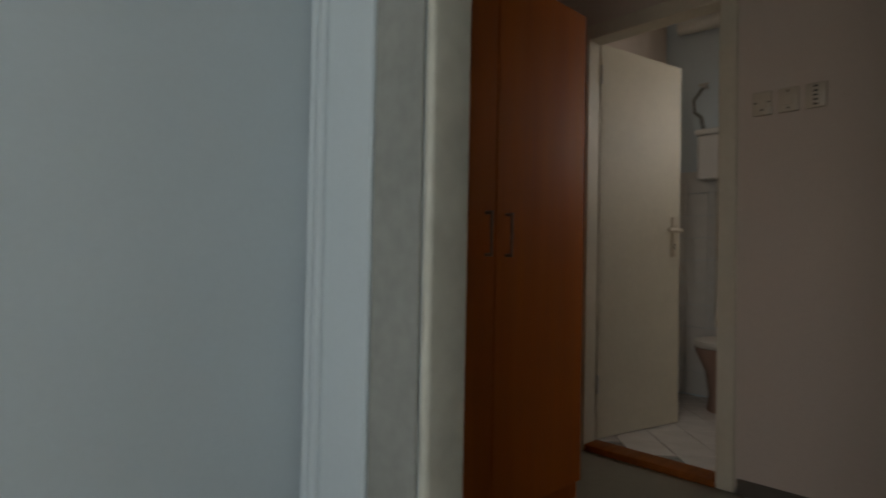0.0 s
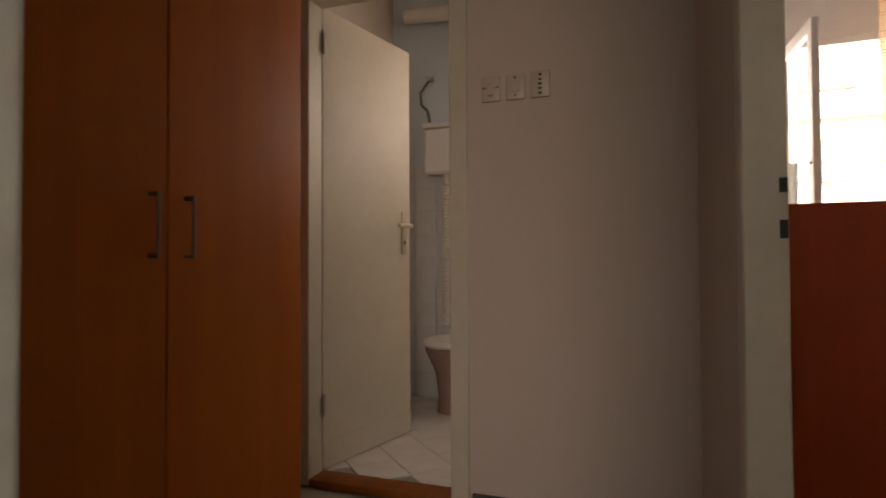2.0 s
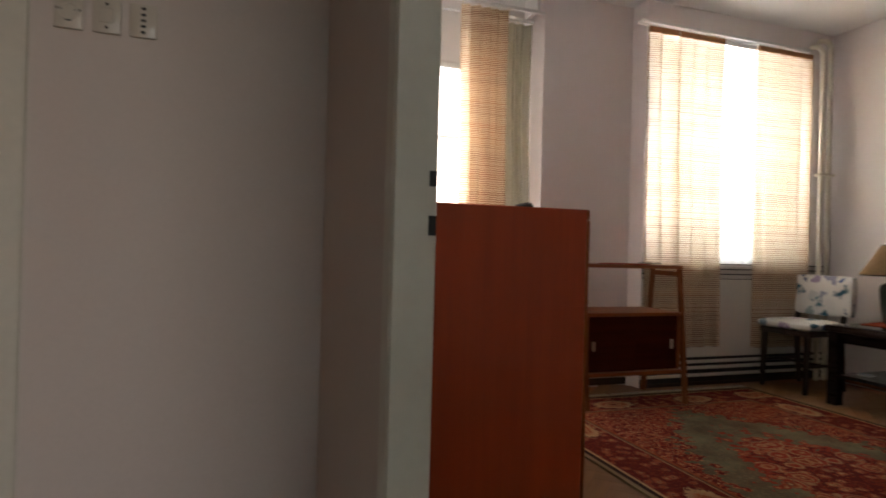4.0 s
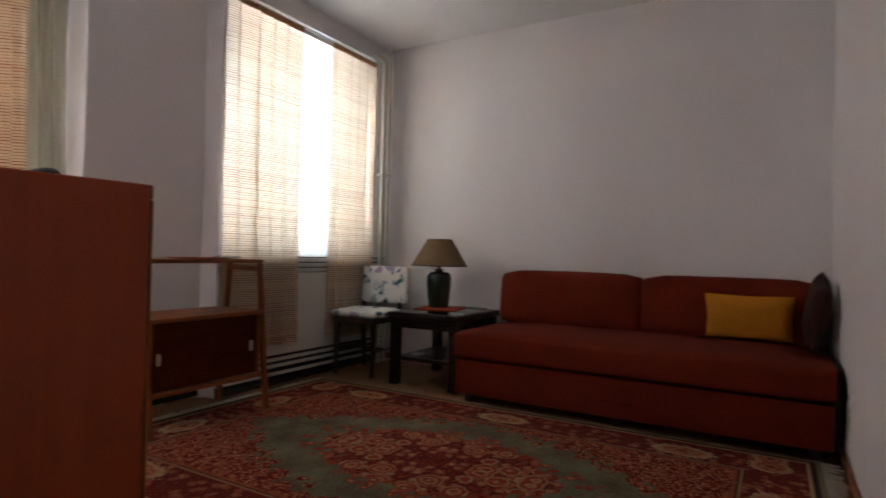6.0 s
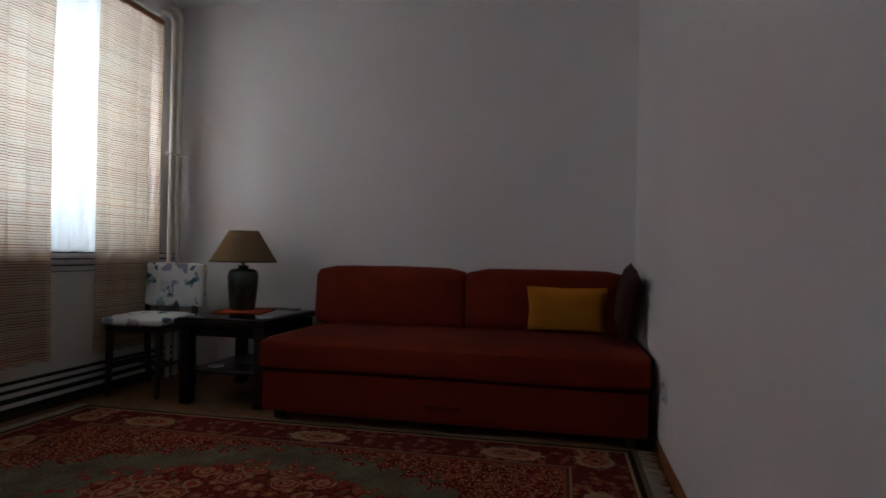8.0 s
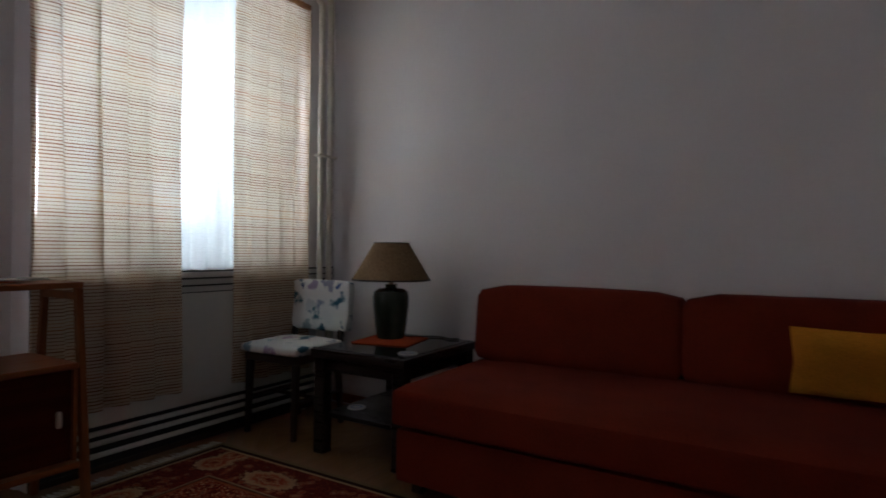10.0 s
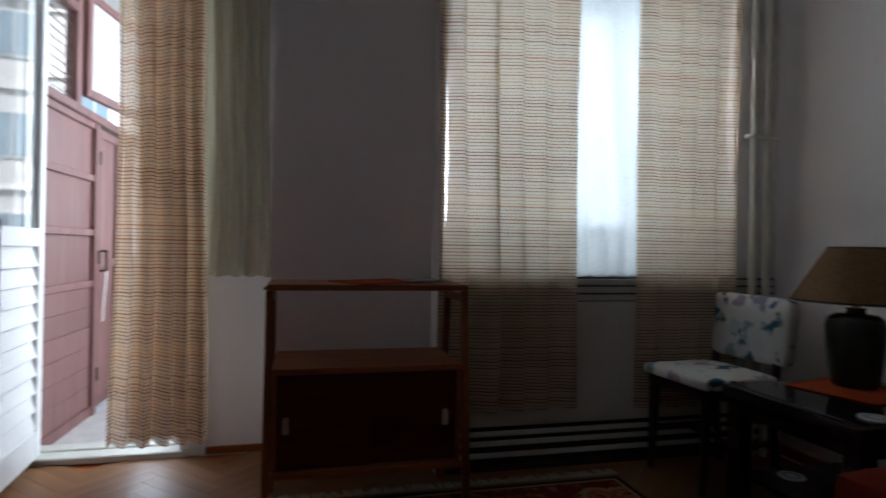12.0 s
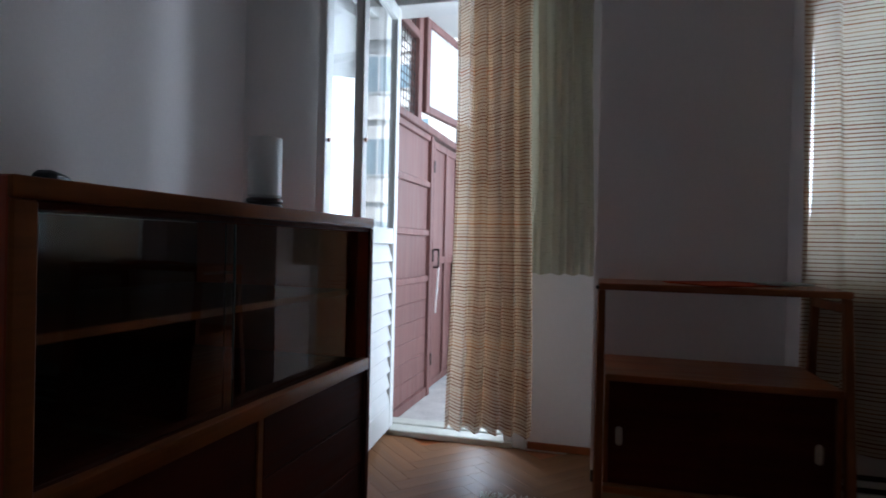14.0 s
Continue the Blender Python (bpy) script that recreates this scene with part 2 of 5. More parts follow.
M_SHEER_OLD = thin_cloth("yellowed_sheer_cloth", (0.62, 0.60, 0.48), (), (0.95, 0.93, 0.80), 0.16, 0.45)
STRIPES = (68.0, 9.0, (0.40, 0.16, 0.08), (0.24, 0.10, 0.055), (0.50, 0.23, 0.10))
M_CURTAIN = thin_cloth("striped_curtain_cloth", (0.86, 0.75, 0.60), STRIPES, (1.0, 0.90, 0.77), 0.12, 0.52)

M_HEADING = weave("brown_heading_tape", (0.42, 0.20, 0.09), sheen=0.0)

# ---------------------------------------------------------------- mesh helpers
def box(bm, x0, x1, y0, y1, z0, z1, bev=0.0, seg=1):
    """A box between two corners, its edges rounded by bev."""
    sub = bmesh.new()
    bmesh.ops.create_cube(sub, size=1.0)
    bmesh.ops.transform(sub, verts=sub.verts, matrix=Matrix.LocRotScale(
        ((x0 + x1) / 2, (y0 + y1) / 2, (z0 + z1) / 2), None, (abs(x1 - x0), abs(y1 - y0), abs(z1 - z0))))
    if bev:
        bmesh.ops.bevel(sub, geom=sub.edges[:], offset=bev, segments=seg, profile=0.5, affect="EDGES")
    add(bm, sub)
    return bm


def add(bm, sub, m=None):
    """Joins sub into bm."""
    if m is not None:
        bmesh.ops.transform(sub, verts=sub.verts, matrix=m)
    tmp = bpy.data.meshes.new("tmp")
    sub.to_mesh(tmp)
    sub.free()
    bm.from_mesh(tmp)
    bpy.data.meshes.remove(tmp)


def rod(bm, a, b, r0, r1=None, seg=12):
    """A round bar from a to b, tapering from r0 to r1."""
    a, b = Vector(a), Vector(b)
    sub = bmesh.new()
    bmesh.ops.create_cone(sub, cap_ends=True, segments=seg, radius1=r0, radius2=r0 if r1 is None else r1, depth=(b - a).length)
    add(bm, sub, Matrix.Translation((a + b) / 2) @ (b - a).to_track_quat("Z", "Y").to_matrix().to_4x4())
    return bm


def bar(bm, a, b, wa, wb, bev=0.003):
    """A squared bar from a to b, wa by wb across at its ends ((x, y) sizes)."""
    sub = bmesh.new()
    vs = []
    for p, w in ((a, wa), (b, wb)):
        for sx, sy in ((-1, -1), (1, -1), (1, 1), (-1, 1)):
            vs.append(sub.verts.new((p[0] + sx * w[0] / 2, p[1] + sy * w[1] / 2, p[2])))
    sub.faces.new(vs[3::-1])
    sub.faces.new(vs[4:])
    for i in range(4):
        j = (i + 1) % 4
        sub.faces.new((vs[i], vs[j], vs[j + 4], vs[i + 4]))
    bmesh.ops.recalc_face_normals(sub, faces=sub.faces[:])
    if bev:
        bmesh.ops.bevel(sub, geom=sub.edges[:], offset=bev, segments=1, affect="EDGES")
    add(bm, sub)
    return bm


def lathe(bm, profile, seg=32, centre=(0, 0, 0)):
    """Turns a profile of (radius, height) about the z axis."""
    sub = bmesh.new()
    rings = []
    for r, z in profile:
        rings.append([sub.verts.new((centre[0] + max(r, 1e-4) * math.cos(6.28318 * k / seg), centre[1] + max(r, 1e-4) * math.sin(6.28318 * k / seg), centre[2] + z)) for k in range(seg)])
    for r0, r1 in zip(rings, rings[1:]):
        for k in range(seg):
            sub.faces.new((r0[k], r0[(k + 1) % seg], r1[(k + 1) % seg], r1[k]))
    bmesh.ops.recalc_face_normals(sub, faces=sub.faces[:])
    add(bm, sub)
    return bm


def tube(bm, points, r, seg=8):
    """A round cable or pipe along points."""
    for a, b in zip(points, points[1:]):
        rod(bm, a, b, r, r, seg)
    for p in points[1:-1]:
        sub = bmesh.new()
        bmesh.ops.create_uvsphere(sub, u_segments=seg, v_segments=6, radius=r)
        add(bm, sub, Matrix.Translation(p))
    return bm


def smooth(me, angle=35):
    for p in me.polygons:
        p.use_smooth = True
    me.set_sharp_from_angle(angle=radians(angle))


def solid(name, bm, mat, label="", category="", group="", kind="", soft=True):
    """One mesh object from a bmesh in the world's axes, its origin at its base."""
    lo = [min(v.co[i] for v in bm.verts) for i in range(3)]
    hi = [max(v.co[i] for v in bm.verts) for i in range(3)]
    base = Vector(((lo[0] + hi[0]) / 2, (lo[1] + hi[1]) / 2, lo[2]))
    bmesh.ops.translate(bm, verts=bm.verts, vec=-base)
    me = bpy.data.meshes.new(name)
    bm.to_mesh(me)
    bm.free()
    if soft:
        smooth(me)
    me.materials.append(mat)
    ob = new(name, me)
    ob.location = base
    return tagged(ob, label, category, group, kind)


def thing(name, m, label, category, group="", kind=""):
    ob = new(name)
    ob.empty_display_size = 0.1
    ob.matrix_basis = m
    return tagged(ob, label, category, group, kind)


def part(name, bm, mat, parent, label="", soft=True):
    """A part of a thing, in the thing's own axes (or, under a mesh, in the axes of that mesh's thing)."""
    me = bpy.data.meshes.new(name)
    bm.to_mesh(me)
    bm.free()
    if soft:
        smooth(me)
    me.materials.append(mat)
    ob = new(name, me)
    ob.parent = parent
    if parent.type == "MESH" and parent.parent is None:
        ob.location = -parent.location
    return tagged(ob, label)


def B(*a, **k):
    return box(bmesh.new(), *a, **k)


# ---------------------------------------------------------------- the flat: walls, floors, ceilings
H = 2.72            # ceiling height
XW, XE = 1.408, 5.50  # the room's west and east walls
YS, YN = 0.43, 3.70  # its south wall and the face of the window bay and pier
YR = 4.17            # the wall behind the recess with the balcony door
XP0, XP1 = 3.00, 3.742  # the pier between recess and window bay
YPF, XB = 3.86, 3.722  # the pier's face, and the west end of the radiator cover
XH = 1.345           # hall side of the partition
YP = 2.15            # end wall of the hall
DY0, DY1 = 0.385, 1.265  # the room's door opening
DH = 2.03

bm = bmesh.new()
box(bm, XH, XW, 0.36, DY0, -0.06, H)
box(bm, XH, XW, DY1, 4.30, -0.06, H)
box(bm, XH, XW, DY0, DY1, DH, H)
solid("wall_west", bm, M_WALL, "off-white painted partition wall with a doorway", "wall", kind="structure", soft=False)
solid("wall_hall_east", B(XH - 0.004, XH - 0.0002, DY1 + 0.046, YP - 0.0005, 0, H), M_WALL_HALL, "beige painted hall side of the partition wall", "wall", kind="structure", soft=False)
solid("wall_south", B(XW, XE + 0.12, 0.31, YS, -0.06, H), M_WALL, "off-white painted wall beside the sofa", "wall", kind="structure", soft=False)
solid("wall_east", B(XE, XE + 0.12, YS, 4.42, -0.06, H), M_WALL, "off-white painted wall behind the sofa", "wall", kind="structure", soft=False)
bm = bmesh.new()
BX0, BX1, BZ = 1.885, 2.63, 2.25   # balcony door opening
box(bm, XW, 1.80, YN, YR + 0.13, -0.06, H)
box(bm, 1.80, BX0, YR, YR + 0.13, -0.06, H)
box(bm, BX1, XP0, YR, YR + 0.13, -0.06, H)
box(bm, BX0, BX1, YR, YR + 0.13, BZ, H)
solid("wall_north_recess", bm, M_CEIL, "white wall of the balcony door recess", "wall", kind="structure", soft=False)
solid("wall_north_pier", B(XP0, XP1, YPF, YR + 0.13, -0.06, H), M_WALL, "off-white pier between window and balcony door", "wall", kind="structure", soft=False)
bm = bmesh.new()
WX0, WX1, WZ0, WZ1 = 3.79, 5.12, 1.06, 2.42
box(bm, XP1, XE, 4.17, 4.42, 0, WZ0)
box(bm, XP1, XE, 4.17, 4.42, WZ1, H)
box(bm, XP1, WX0, 4.17, 4.42, WZ0, WZ1)
box(bm, WX1, XE, 4.17, 4.42, WZ0, WZ1)
box(bm, XP1, 5.24, YN, 4.17, 2.50, H)
box(bm, XB, XP1, YN, YPF - 0.001, -0.06, H)
box(bm, 5.24, XE, YN, 4.17, -0.06, H)
solid("wall_north_window", bm, M_WALL, "white wall round the window", "wall", kind="structure", soft=False)
solid("ceiling", B(XH, XE + 0.12, 0.31, 4.42, H, H + 0.1), M_CEIL, "white painted ceiling", "ceiling", kind="structure", soft=False)
# hall, side room and bathroom
XL = -0.42
solid("wall_hall_west", B(XL - 0.1, XL, 0.48, 3.72, -0.06, H), M_WALL_HALL, "painted wall behind the wardrobe", "wall", kind="structure", soft=False)
bm = bmesh.new()
TX0, TX1, TH = -0.14, 0.51, 2.01   # bathroom door opening
box(bm, XL, TX0, YP, YP + 0.1, -0.06, H)
box(bm, TX1, XH, YP, YP + 0.1, -0.06, H)
box(bm, TX0, TX1, YP, YP + 0.1, TH, H)
solid("wall_hall_end", bm, M_WALL_HALL, "beige painted hall wall with light switches", "wall", kind="structure", soft=False)
SX0, SX1 = 0.66, 1.325  # door from the side room
bm = bmesh.new()
box(bm, -0.52, SX0 - 0.0225, 0.39, 0.48, -0.06, H)
box(bm, SX1, XH, 0.36, 0.48, -0.06, H)
box(bm, SX0, SX1, 0.36, 0.48, 2.04, H)
solid("wall_side_room", bm, M_WALL_COOL, "pale wall beside the side room's doorway", "wall", kind="structure", soft=False)
solid("wall_side_room_west", B(0.158, 0.258, -2.8, 0.389, -0.06, H), M_WALL_COOL, "pale wall of the side room", "wall", kind="structure", soft=False)
solid("wall_side_room_east", B(2.2, 2.3, -2.8, 0.31, -0.06, H), M_WALL_COOL, "pale wall of the side room", "wall", kind="structure", soft=False)
bm = bmesh.new()
box(bm, 0.158, 1.15, -2.9, -2.8, -0.06, H)
box(bm, 2.16, 2.3, -2.9, -2.8, -0.06, H)
box(bm, 1.15, 2.16, -2.9, -2.8, 0, 0.95)
box(bm, 1.15, 2.16, -2.9, -2.8, 2.25, H)
solid("wall_side_room_south", bm, M_WALL_COOL, "pale wall of the side room with a window opening", "wall", kind="structure", soft=False)
solid("ceiling_hall", B(-0.52, XH, 0.36, 4.42, H + 0.004, H + 0.1), M_CEIL, "white hall ceiling", "ceiling", kind="structure", soft=False)
solid("ceiling_side_room", B(0.158, XH - 0.001, -2.9, 0.3598, H + 0.004, H + 0.1), M_CEIL, "white side room ceiling", "ceiling", kind="structure", soft=False)
solid("ceiling_side_room_east", B(XH, 2.3, -2.9, 0.31, H + 0.004, H + 0.1), M_CEIL, "white side room ceiling", "ceiling", kind="structure", soft=False)
# The opening in this wall is added out of view to let lamp light in.
bm = bmesh.new()
box(bm, XL, 0.60, 3.62, 3.72, -0.06, H)
box(bm, 1.20, XH, 3.62, 3.72, -0.06, H)
box(bm, 0.60, 1.20, 3.62, 3.72, 0, 1.55)
box(bm, 0.60, 1.20, 3.62, 3.72, 2.25, H)
solid("wall_bath_north", bm, M_WALL_COOL, "white bathroom wall with an added unseen opening for light", "wall", kind="structure", soft=False)
solid("floor_hall", B(-0.52, XW, 0.36, YP, -0.08, -0.002), M_LINO, "grey-green linoleum hall floor", "floor", kind="structure", soft=False)
solid("floor_side_room", B(0.158, XW, -2.9, 0.3598, -0.08, -0.002), M_LINO, "grey-green linoleum floor", "floor", kind="structure", soft=False)
solid("floor_side_room_east", B(XW, 2.3, -2.9, 0.31, -0.08, -0.002), M_LINO, "grey-green linoleum floor", "floor", kind="structure", soft=False)
floor_room = solid("floor", B(XW, XE, YS, 4.30, -0.08, -0.012), M_SHELF_H, "oak herringbone parquet floor", "floor", kind="structure", soft=False)
floor_bath = solid("floor_bathroom", B(XL, XH, YP, 3.62, -0.08, 0.018), M_GREY_STRIP, "white diagonal tiled bathroom floor", "floor", kind="structure", soft=False)
solid("floor_balcony", B(1.43, 6.2, 4.30, 5.75, -0.16, -0.03), M_TERRAZZO, "pale terrazzo balcony floor", "floor", kind="structure", soft=False)
solid("ceiling_balcony", B(1.2, 6.2, 4.42, 5.75, 2.62, 2.80), M_CEIL, "white balcony soffit", "ceiling", kind="structure", soft=False)

# ---------------------------------------------------------------- doors, casings, skirtings
def strip(name, x0, x1, y0, y1, z0, z1, mat, label, category="trim", bev=0.003):
    return solid(name, B(x0, x1, y0, y1, z0, z1, bev=bev), mat, label, category, kind="structure")


# the room's doorway: lining and casings
bm = bmesh.new()
box(bm, XH - 0.004, XW + 0.004, DY1 - 0.022, DY1, 0, DH, 0.002)
box(bm, XH - 0.004, XW + 0.004, DY0, DY0 + 0.022, 0, DH, 0.002)
box(bm, XH - 0.004, XW + 0.004, DY0 + 0.022, DY1 - 0.022, DH - 0.022, DH, 0.002)
lining = solid("door_frame_room", bm, M_CREAM, "cream painted door lining with two dark lock holes", "door frame", kind="structure")
for z0, z1 in ((1.021, 1.046), (0.942, 0.974)):
    part("lock_hole", B(1.398, 1.4105, DY1 - 0.0245, DY1 - 0.020, z0, z1), M_BLACK, lining, "dark metal strike hole")
bm = bmesh.new()
box(bm, XH - 0.005, XH, DY1 - 0.012, DY1 + 0.045, 0, DH + 0.045, 0.004)
box(bm, XH - 0.005, XH, DY0 - 0.045, DY1 - 0.013, DH - 0.005, DH + 0.045, 0.004)
solid("trim_room_door", bm, M_CREAM, "cream painted door casing", "trim", kind="structure")

# the room's door leaf, open along the south wall
leaf = thing("door_1", pose(1.418, 0.448, 0, 0, 0, 3.6), "white painted interior door standing open along the wall", "door", kind="structure")
part("door_leaf", B(0, 0.90, 0, 0.04, 0.012, 2.0, bev=0.003), M_WHITE, leaf)
plate = part("handle_plate", B(0.834, 0.868, 0.04, 0.049, 0.900, 1.128, bev=0.008, seg=3), M_HANDLE, leaf, "white plastic handle plate")
bm = bmesh.new()
rod(bm, (0.851, 0.045, 1.042), (0.851, 0.078, 1.042), 0.013, 0.011, 14)
box(bm, 0.748, 0.866, 0.068, 0.086, 1.032, 1.052, bev=0.0085, seg=4)
part("door_handle", bm, M_HANDLE, leaf, "white plastic lever handle")
bm = rod(bmesh.new(), (0.851, 0.046, 0.985), (0.851, 0.0505, 0.985), 0.006)
box(bm, 0.848, 0.854, 0.047, 0.0505, 0.958, 0.985)
part("keyhole", bm, M_BLACK, leaf, "dark keyhole")
for z in (1.122, 0.925):
    part("screw", rod(bmesh.new(), (0.851, 0.047, z), (0.851, 0.0505, z), 0.0035), M_CHROME, leaf)

# skirtings
bm = bmesh.new()
box(bm, XW + 0.05, XE, YS, YS + 0.014, 0, 0.055, 0.003)
solid("baseboard_south", bm, M_SHELF_H, "brown wooden skirting board", "skirting", kind="structure")
solid("baseboard_east", B(XE - 0.014, XE, YS + 0.016, YN - 0.02, 0, 0.055, bev=0.003), M_SHELF_H, "brown wooden skirting board", "skirting", kind="structure")
solid("baseboard_recess", B(BX1 + 0.07, XP0, YR - 0.012, YR, 0, 0.035, bev=0.003), M_SHELF_H, "brown skirting board in the recess", "skirting", kind="structure")
solid("baseboard_pier", B(XP0, XB - 0.001, YPF - 0.014, YPF, 0, 0.05, bev=0.003), M_CHAIR, "dark brown skirting board on the pier", "skirting", kind="structure")
solid("baseboard_hall", B(TX1 + 0.06, XH, YP - 0.012, YP, 0, 0.06, bev=0.003), plain("grey_skirting", (0.10, 0.085, 0.07), 0.5), "dark grey skirting along the hall wall", "skirting", kind="structure")

# bathroom doorway, its casing, sill and leaf
bm = bmesh.new()
box(bm, TX0 - 0.045, TX0 + 0.02, YP - 0.014, YP + 0.09, 0, TH + 0.05, 0.004)
box(bm, TX1 - 0.02, TX1 + 0.05, YP - 0.014, YP + 0.09, 0, TH + 0.05, 0.004)
box(bm, TX0 + 0.02, TX1 - 0.02, YP - 0.014, YP + 0.09, TH - 0.02, TH + 0.05, 0.004)
solid("door_frame_bathroom", bm, M_CREAM, "cream painted bathroom door frame", "door frame", kind="structure")
solid("threshold_bathroom", B(TX0 + 0.02, TX1 - 0.02, YP - 0.015, YP + 0.10, -0.002, 0.030, bev=0.006, seg=2), M_CAB_EDGE, "worn brown wooden bathroom threshold", "threshold", kind="structure")
bl = thing("door_2", pose(-0.157, 2.250, 0.018, 0, 0, 78.0), "cream gloss bathroom door standing open inwards", "door", kind="structure")
part("door_leaf", B(0, 0.645, -0.04, 0, 0.013, 1.985, bev=0.003), M_CREAM, bl)
part("kick_strip", B(0.002, 0.643, -0.0435, -0.0405, 0.015, 0.125, bev=0.001), M_CREAM, bl)
part("handle_plate", B(0.565, 0.603, -0.049, -0.041, 0.925, 1.145, bev=0.006, seg=2), M_SOCKET, bl, "white plastic handle plate")
bm = rod(bmesh.new(), (0.584, -0.045, 1.07), (0.584, -0.088, 1.07), 0.010)
box(bm, 0.480, 0.597, -0.098, -0.08, 1.058, 1.082, bev=0.008, seg=3)
part("door_handle", bm, M_SOCKET, bl, "white lever handle")
bm = rod(bmesh.new(), (0.584, -0.048, 0.99), (0.584, -0.0505, 0.99), 0.007)
box(bm, 0.581, 0.587, -0.0505, -0.048, 0.965, 0.99)
part("keyhole", bm, M_BLACK, bl, "dark keyhole")
for z in (0.24, 1.78):
    part("hinge", rod(bmesh.new(), (-0.002, -0.048, z), (-0.002, -0.048, z + 0.09), 0.008), M_CHROME, bl)

# side room doorway: left reveal, grey strip, mouldings, white leaf; right jamb
bm = bmesh.new()
box(bm, SX0 - 0.022, SX0 + 0.003, 0.384, 0.484, 0.0, 2.04, 0.011, 4)
solid("trim_side_casing", bm, M_CREAM_OLD, "worn rounded cream casing of the side room doorway", "trim", kind="structure")
solid("trim_grey_strip", B(0.498, SX0 - 0.023, 0.382, 0.39, 0, 2.2, bev=0.002), M_GREY_STRIP, "rough grey plaster strip beside the doorway", "trim", kind="structure")
solid("trim_flat_board", B(0.338, 0.497, 0.375, 0.39, 0, 2.2, bev=0.004), M_WALL_COOL, "flat pale painted board", "trim", kind="structure")
bm = bmesh.new()
for i, (x, r) in enumerate(((0.286, 0.013), (0.322, 0.016))):
    rod(bm, (x, 0.380, 0), (x, 0.380, 2.2), r, r, 14)
box(bm, 0.260, 0.337, 0.385, 0.39, 0, 2.2, 0.003)
solid("trim_moulding", bm, M_WALL_COOL, "ribbed pale blue-white door moulding", "trim", kind="structure")
bm = box(bmesh.new(), SX1 - 0.005, SX1 + 0.05, 0.255, 0.485, 0, 2.06, 0.004)
jamb = solid("door_frame_side", bm, M_JAMB, "worn whitish wooden jamb with chips along its edge", "door frame", kind="structure")
rng = random.Random(5)
for i in range(11):
    z = 0.35 + 0.13 * i + rng.uniform(-0.03, 0.03)
    part("paint_chip", B(SX1 - 0.0065, SX1, 0.479 + rng.uniform(-0.004, 0.0), 0.4865, z, z + rng.uniform(0.012, 0.035)), M_CHAIR, jamb, "dark chip in the paint")
part("knot", rod(bmesh.new(), (SX1 - 0.0065, 0.38, 1.36), (SX1, 0.38, 1.36), 0.009, 0.007, 9), M_GREY_STRIP, jamb)

# ---------------------------------------------------------------- hall: wardrobe, switches
wr = thing("wardrobe", pose(0, 0, 0), "tall orange wood-veneer wardrobe with two closed doors", "wardrobe")
part("body", B(-0.40, 0.162, 0.60, 1.635, 0.0, 1.86, bev=0.002), M_ORANGE, wr)
for y0, y1, hy in ((0.603, 1.112, 1.066), (1.117, 1.632, 1.166)):
    d = part("door", B(0.164, 0.182, y0, y1, 0.07, 1.857, bev=0.002), M_ORANGE, wr)
    bm = bmesh.new()
    rod(bm, (0.207, hy, 0.915), (0.207, hy, 1.06), 0.0045, None, 10)
    for z in (0.921, 1.054):
        rod(bm, (0.181, hy, z), (0.209, hy, z), 0.0055, None, 10)
    h = part("handle", bm, M_BRONZE, d, "slim bronze bow handle")


def wall_plate(x, kind):
    t = thing("socket" if kind == "socket" else "light_switch", pose(x, YP, 1.535), "square ivory plastic wall " + ("socket" if kind == "socket" else "switch") + " on the hall wall", kind if kind == "socket" else "switch", group="switch plates on the hall wall")
    part("plate", B(-0.035, 0.035, -0.012, -0.0005, -0.047, 0.047, bev=0.005, seg=2), M_SOCKET, t)
    if kind == "switch":
        part("rocker", B(-0.018, 0.018, -0.016, -0.012, -0.02, 0.02, bev=0.003), M_SOCKET, t)
        for dz in (0.032, -0.032):
            part("screw", rod(bmesh.new(), (0, -0.0125, dz), (0, -0.0135, dz), 0.004), M_CHAIR, t)
    elif kind == "socket":
        bm = lathe(bmesh.new(), [(0.024, 0), (0.024, 0.003), (0.019, 0.003), (0.019, 0.001)], 20)
        bmesh.ops.transform(bm, verts=bm.verts, matrix=pose(0, -0.012, 0, 90))
        part("ring", bm, M_SOCKET, t)
        for dx, dz in ((-0.022, 0.004), (0.022, 0.004), (0, -0.024)):
            part("hole", B(dx - 0.007, dx + 0.007, -0.0135, -0.011, dz - 0.003, dz + 0.003), M_BLACK, t)
    else:
        for dz in (0.033, 0.016, 0.0, -0.016, -0.033):
            part("slot", B(-0.006, 0.006, -0.0135, -0.011, dz - 0.0035, dz + 0.0035), M_BLACK, t)
    return t


wall_plate(0.651, "socket")
wall_plate(0.742, "switch")
wall_plate(0.832, "slots")

# ---------------------------------------------------------------- bathroom
M_CERAMIC = plain("white_ceramic", (0.78, 0.78, 0.76), 0.12, vary=0.03, bumps=0.0)
M_TILE = plain("white_floor_tile", (0.70, 0.68, 0.65), 0.2, vary=0.08, fine=14, coarse=5, bumps=0.02)
M_WTILE = plain("pale_wall_tile", (0.68, 0.68, 0.66), 0.15, vary=0.05, fine=14, coarse=5, bumps=0.02)
# Bowl colour holds a beige brown together with its dark shading.
M_BOWL = plain("brown_shaded_ceramic", (0.36, 0.24, 0.19), 0.2, vary=0.06, bumps=0.0)
M_HOSE = plain("grey_braided_hose", (0.16, 0.16, 0.15), 0.4, 0.6, vary=0.2)
M_PVC = plain("white_ribbed_plastic", (0.72, 0.70, 0.64), 0.4, vary=0.06)
cs = thing("toilet_cistern", pose(0.02, 3.62, 1.46), "white high-level plastic toilet cistern on the wall", "cistern")
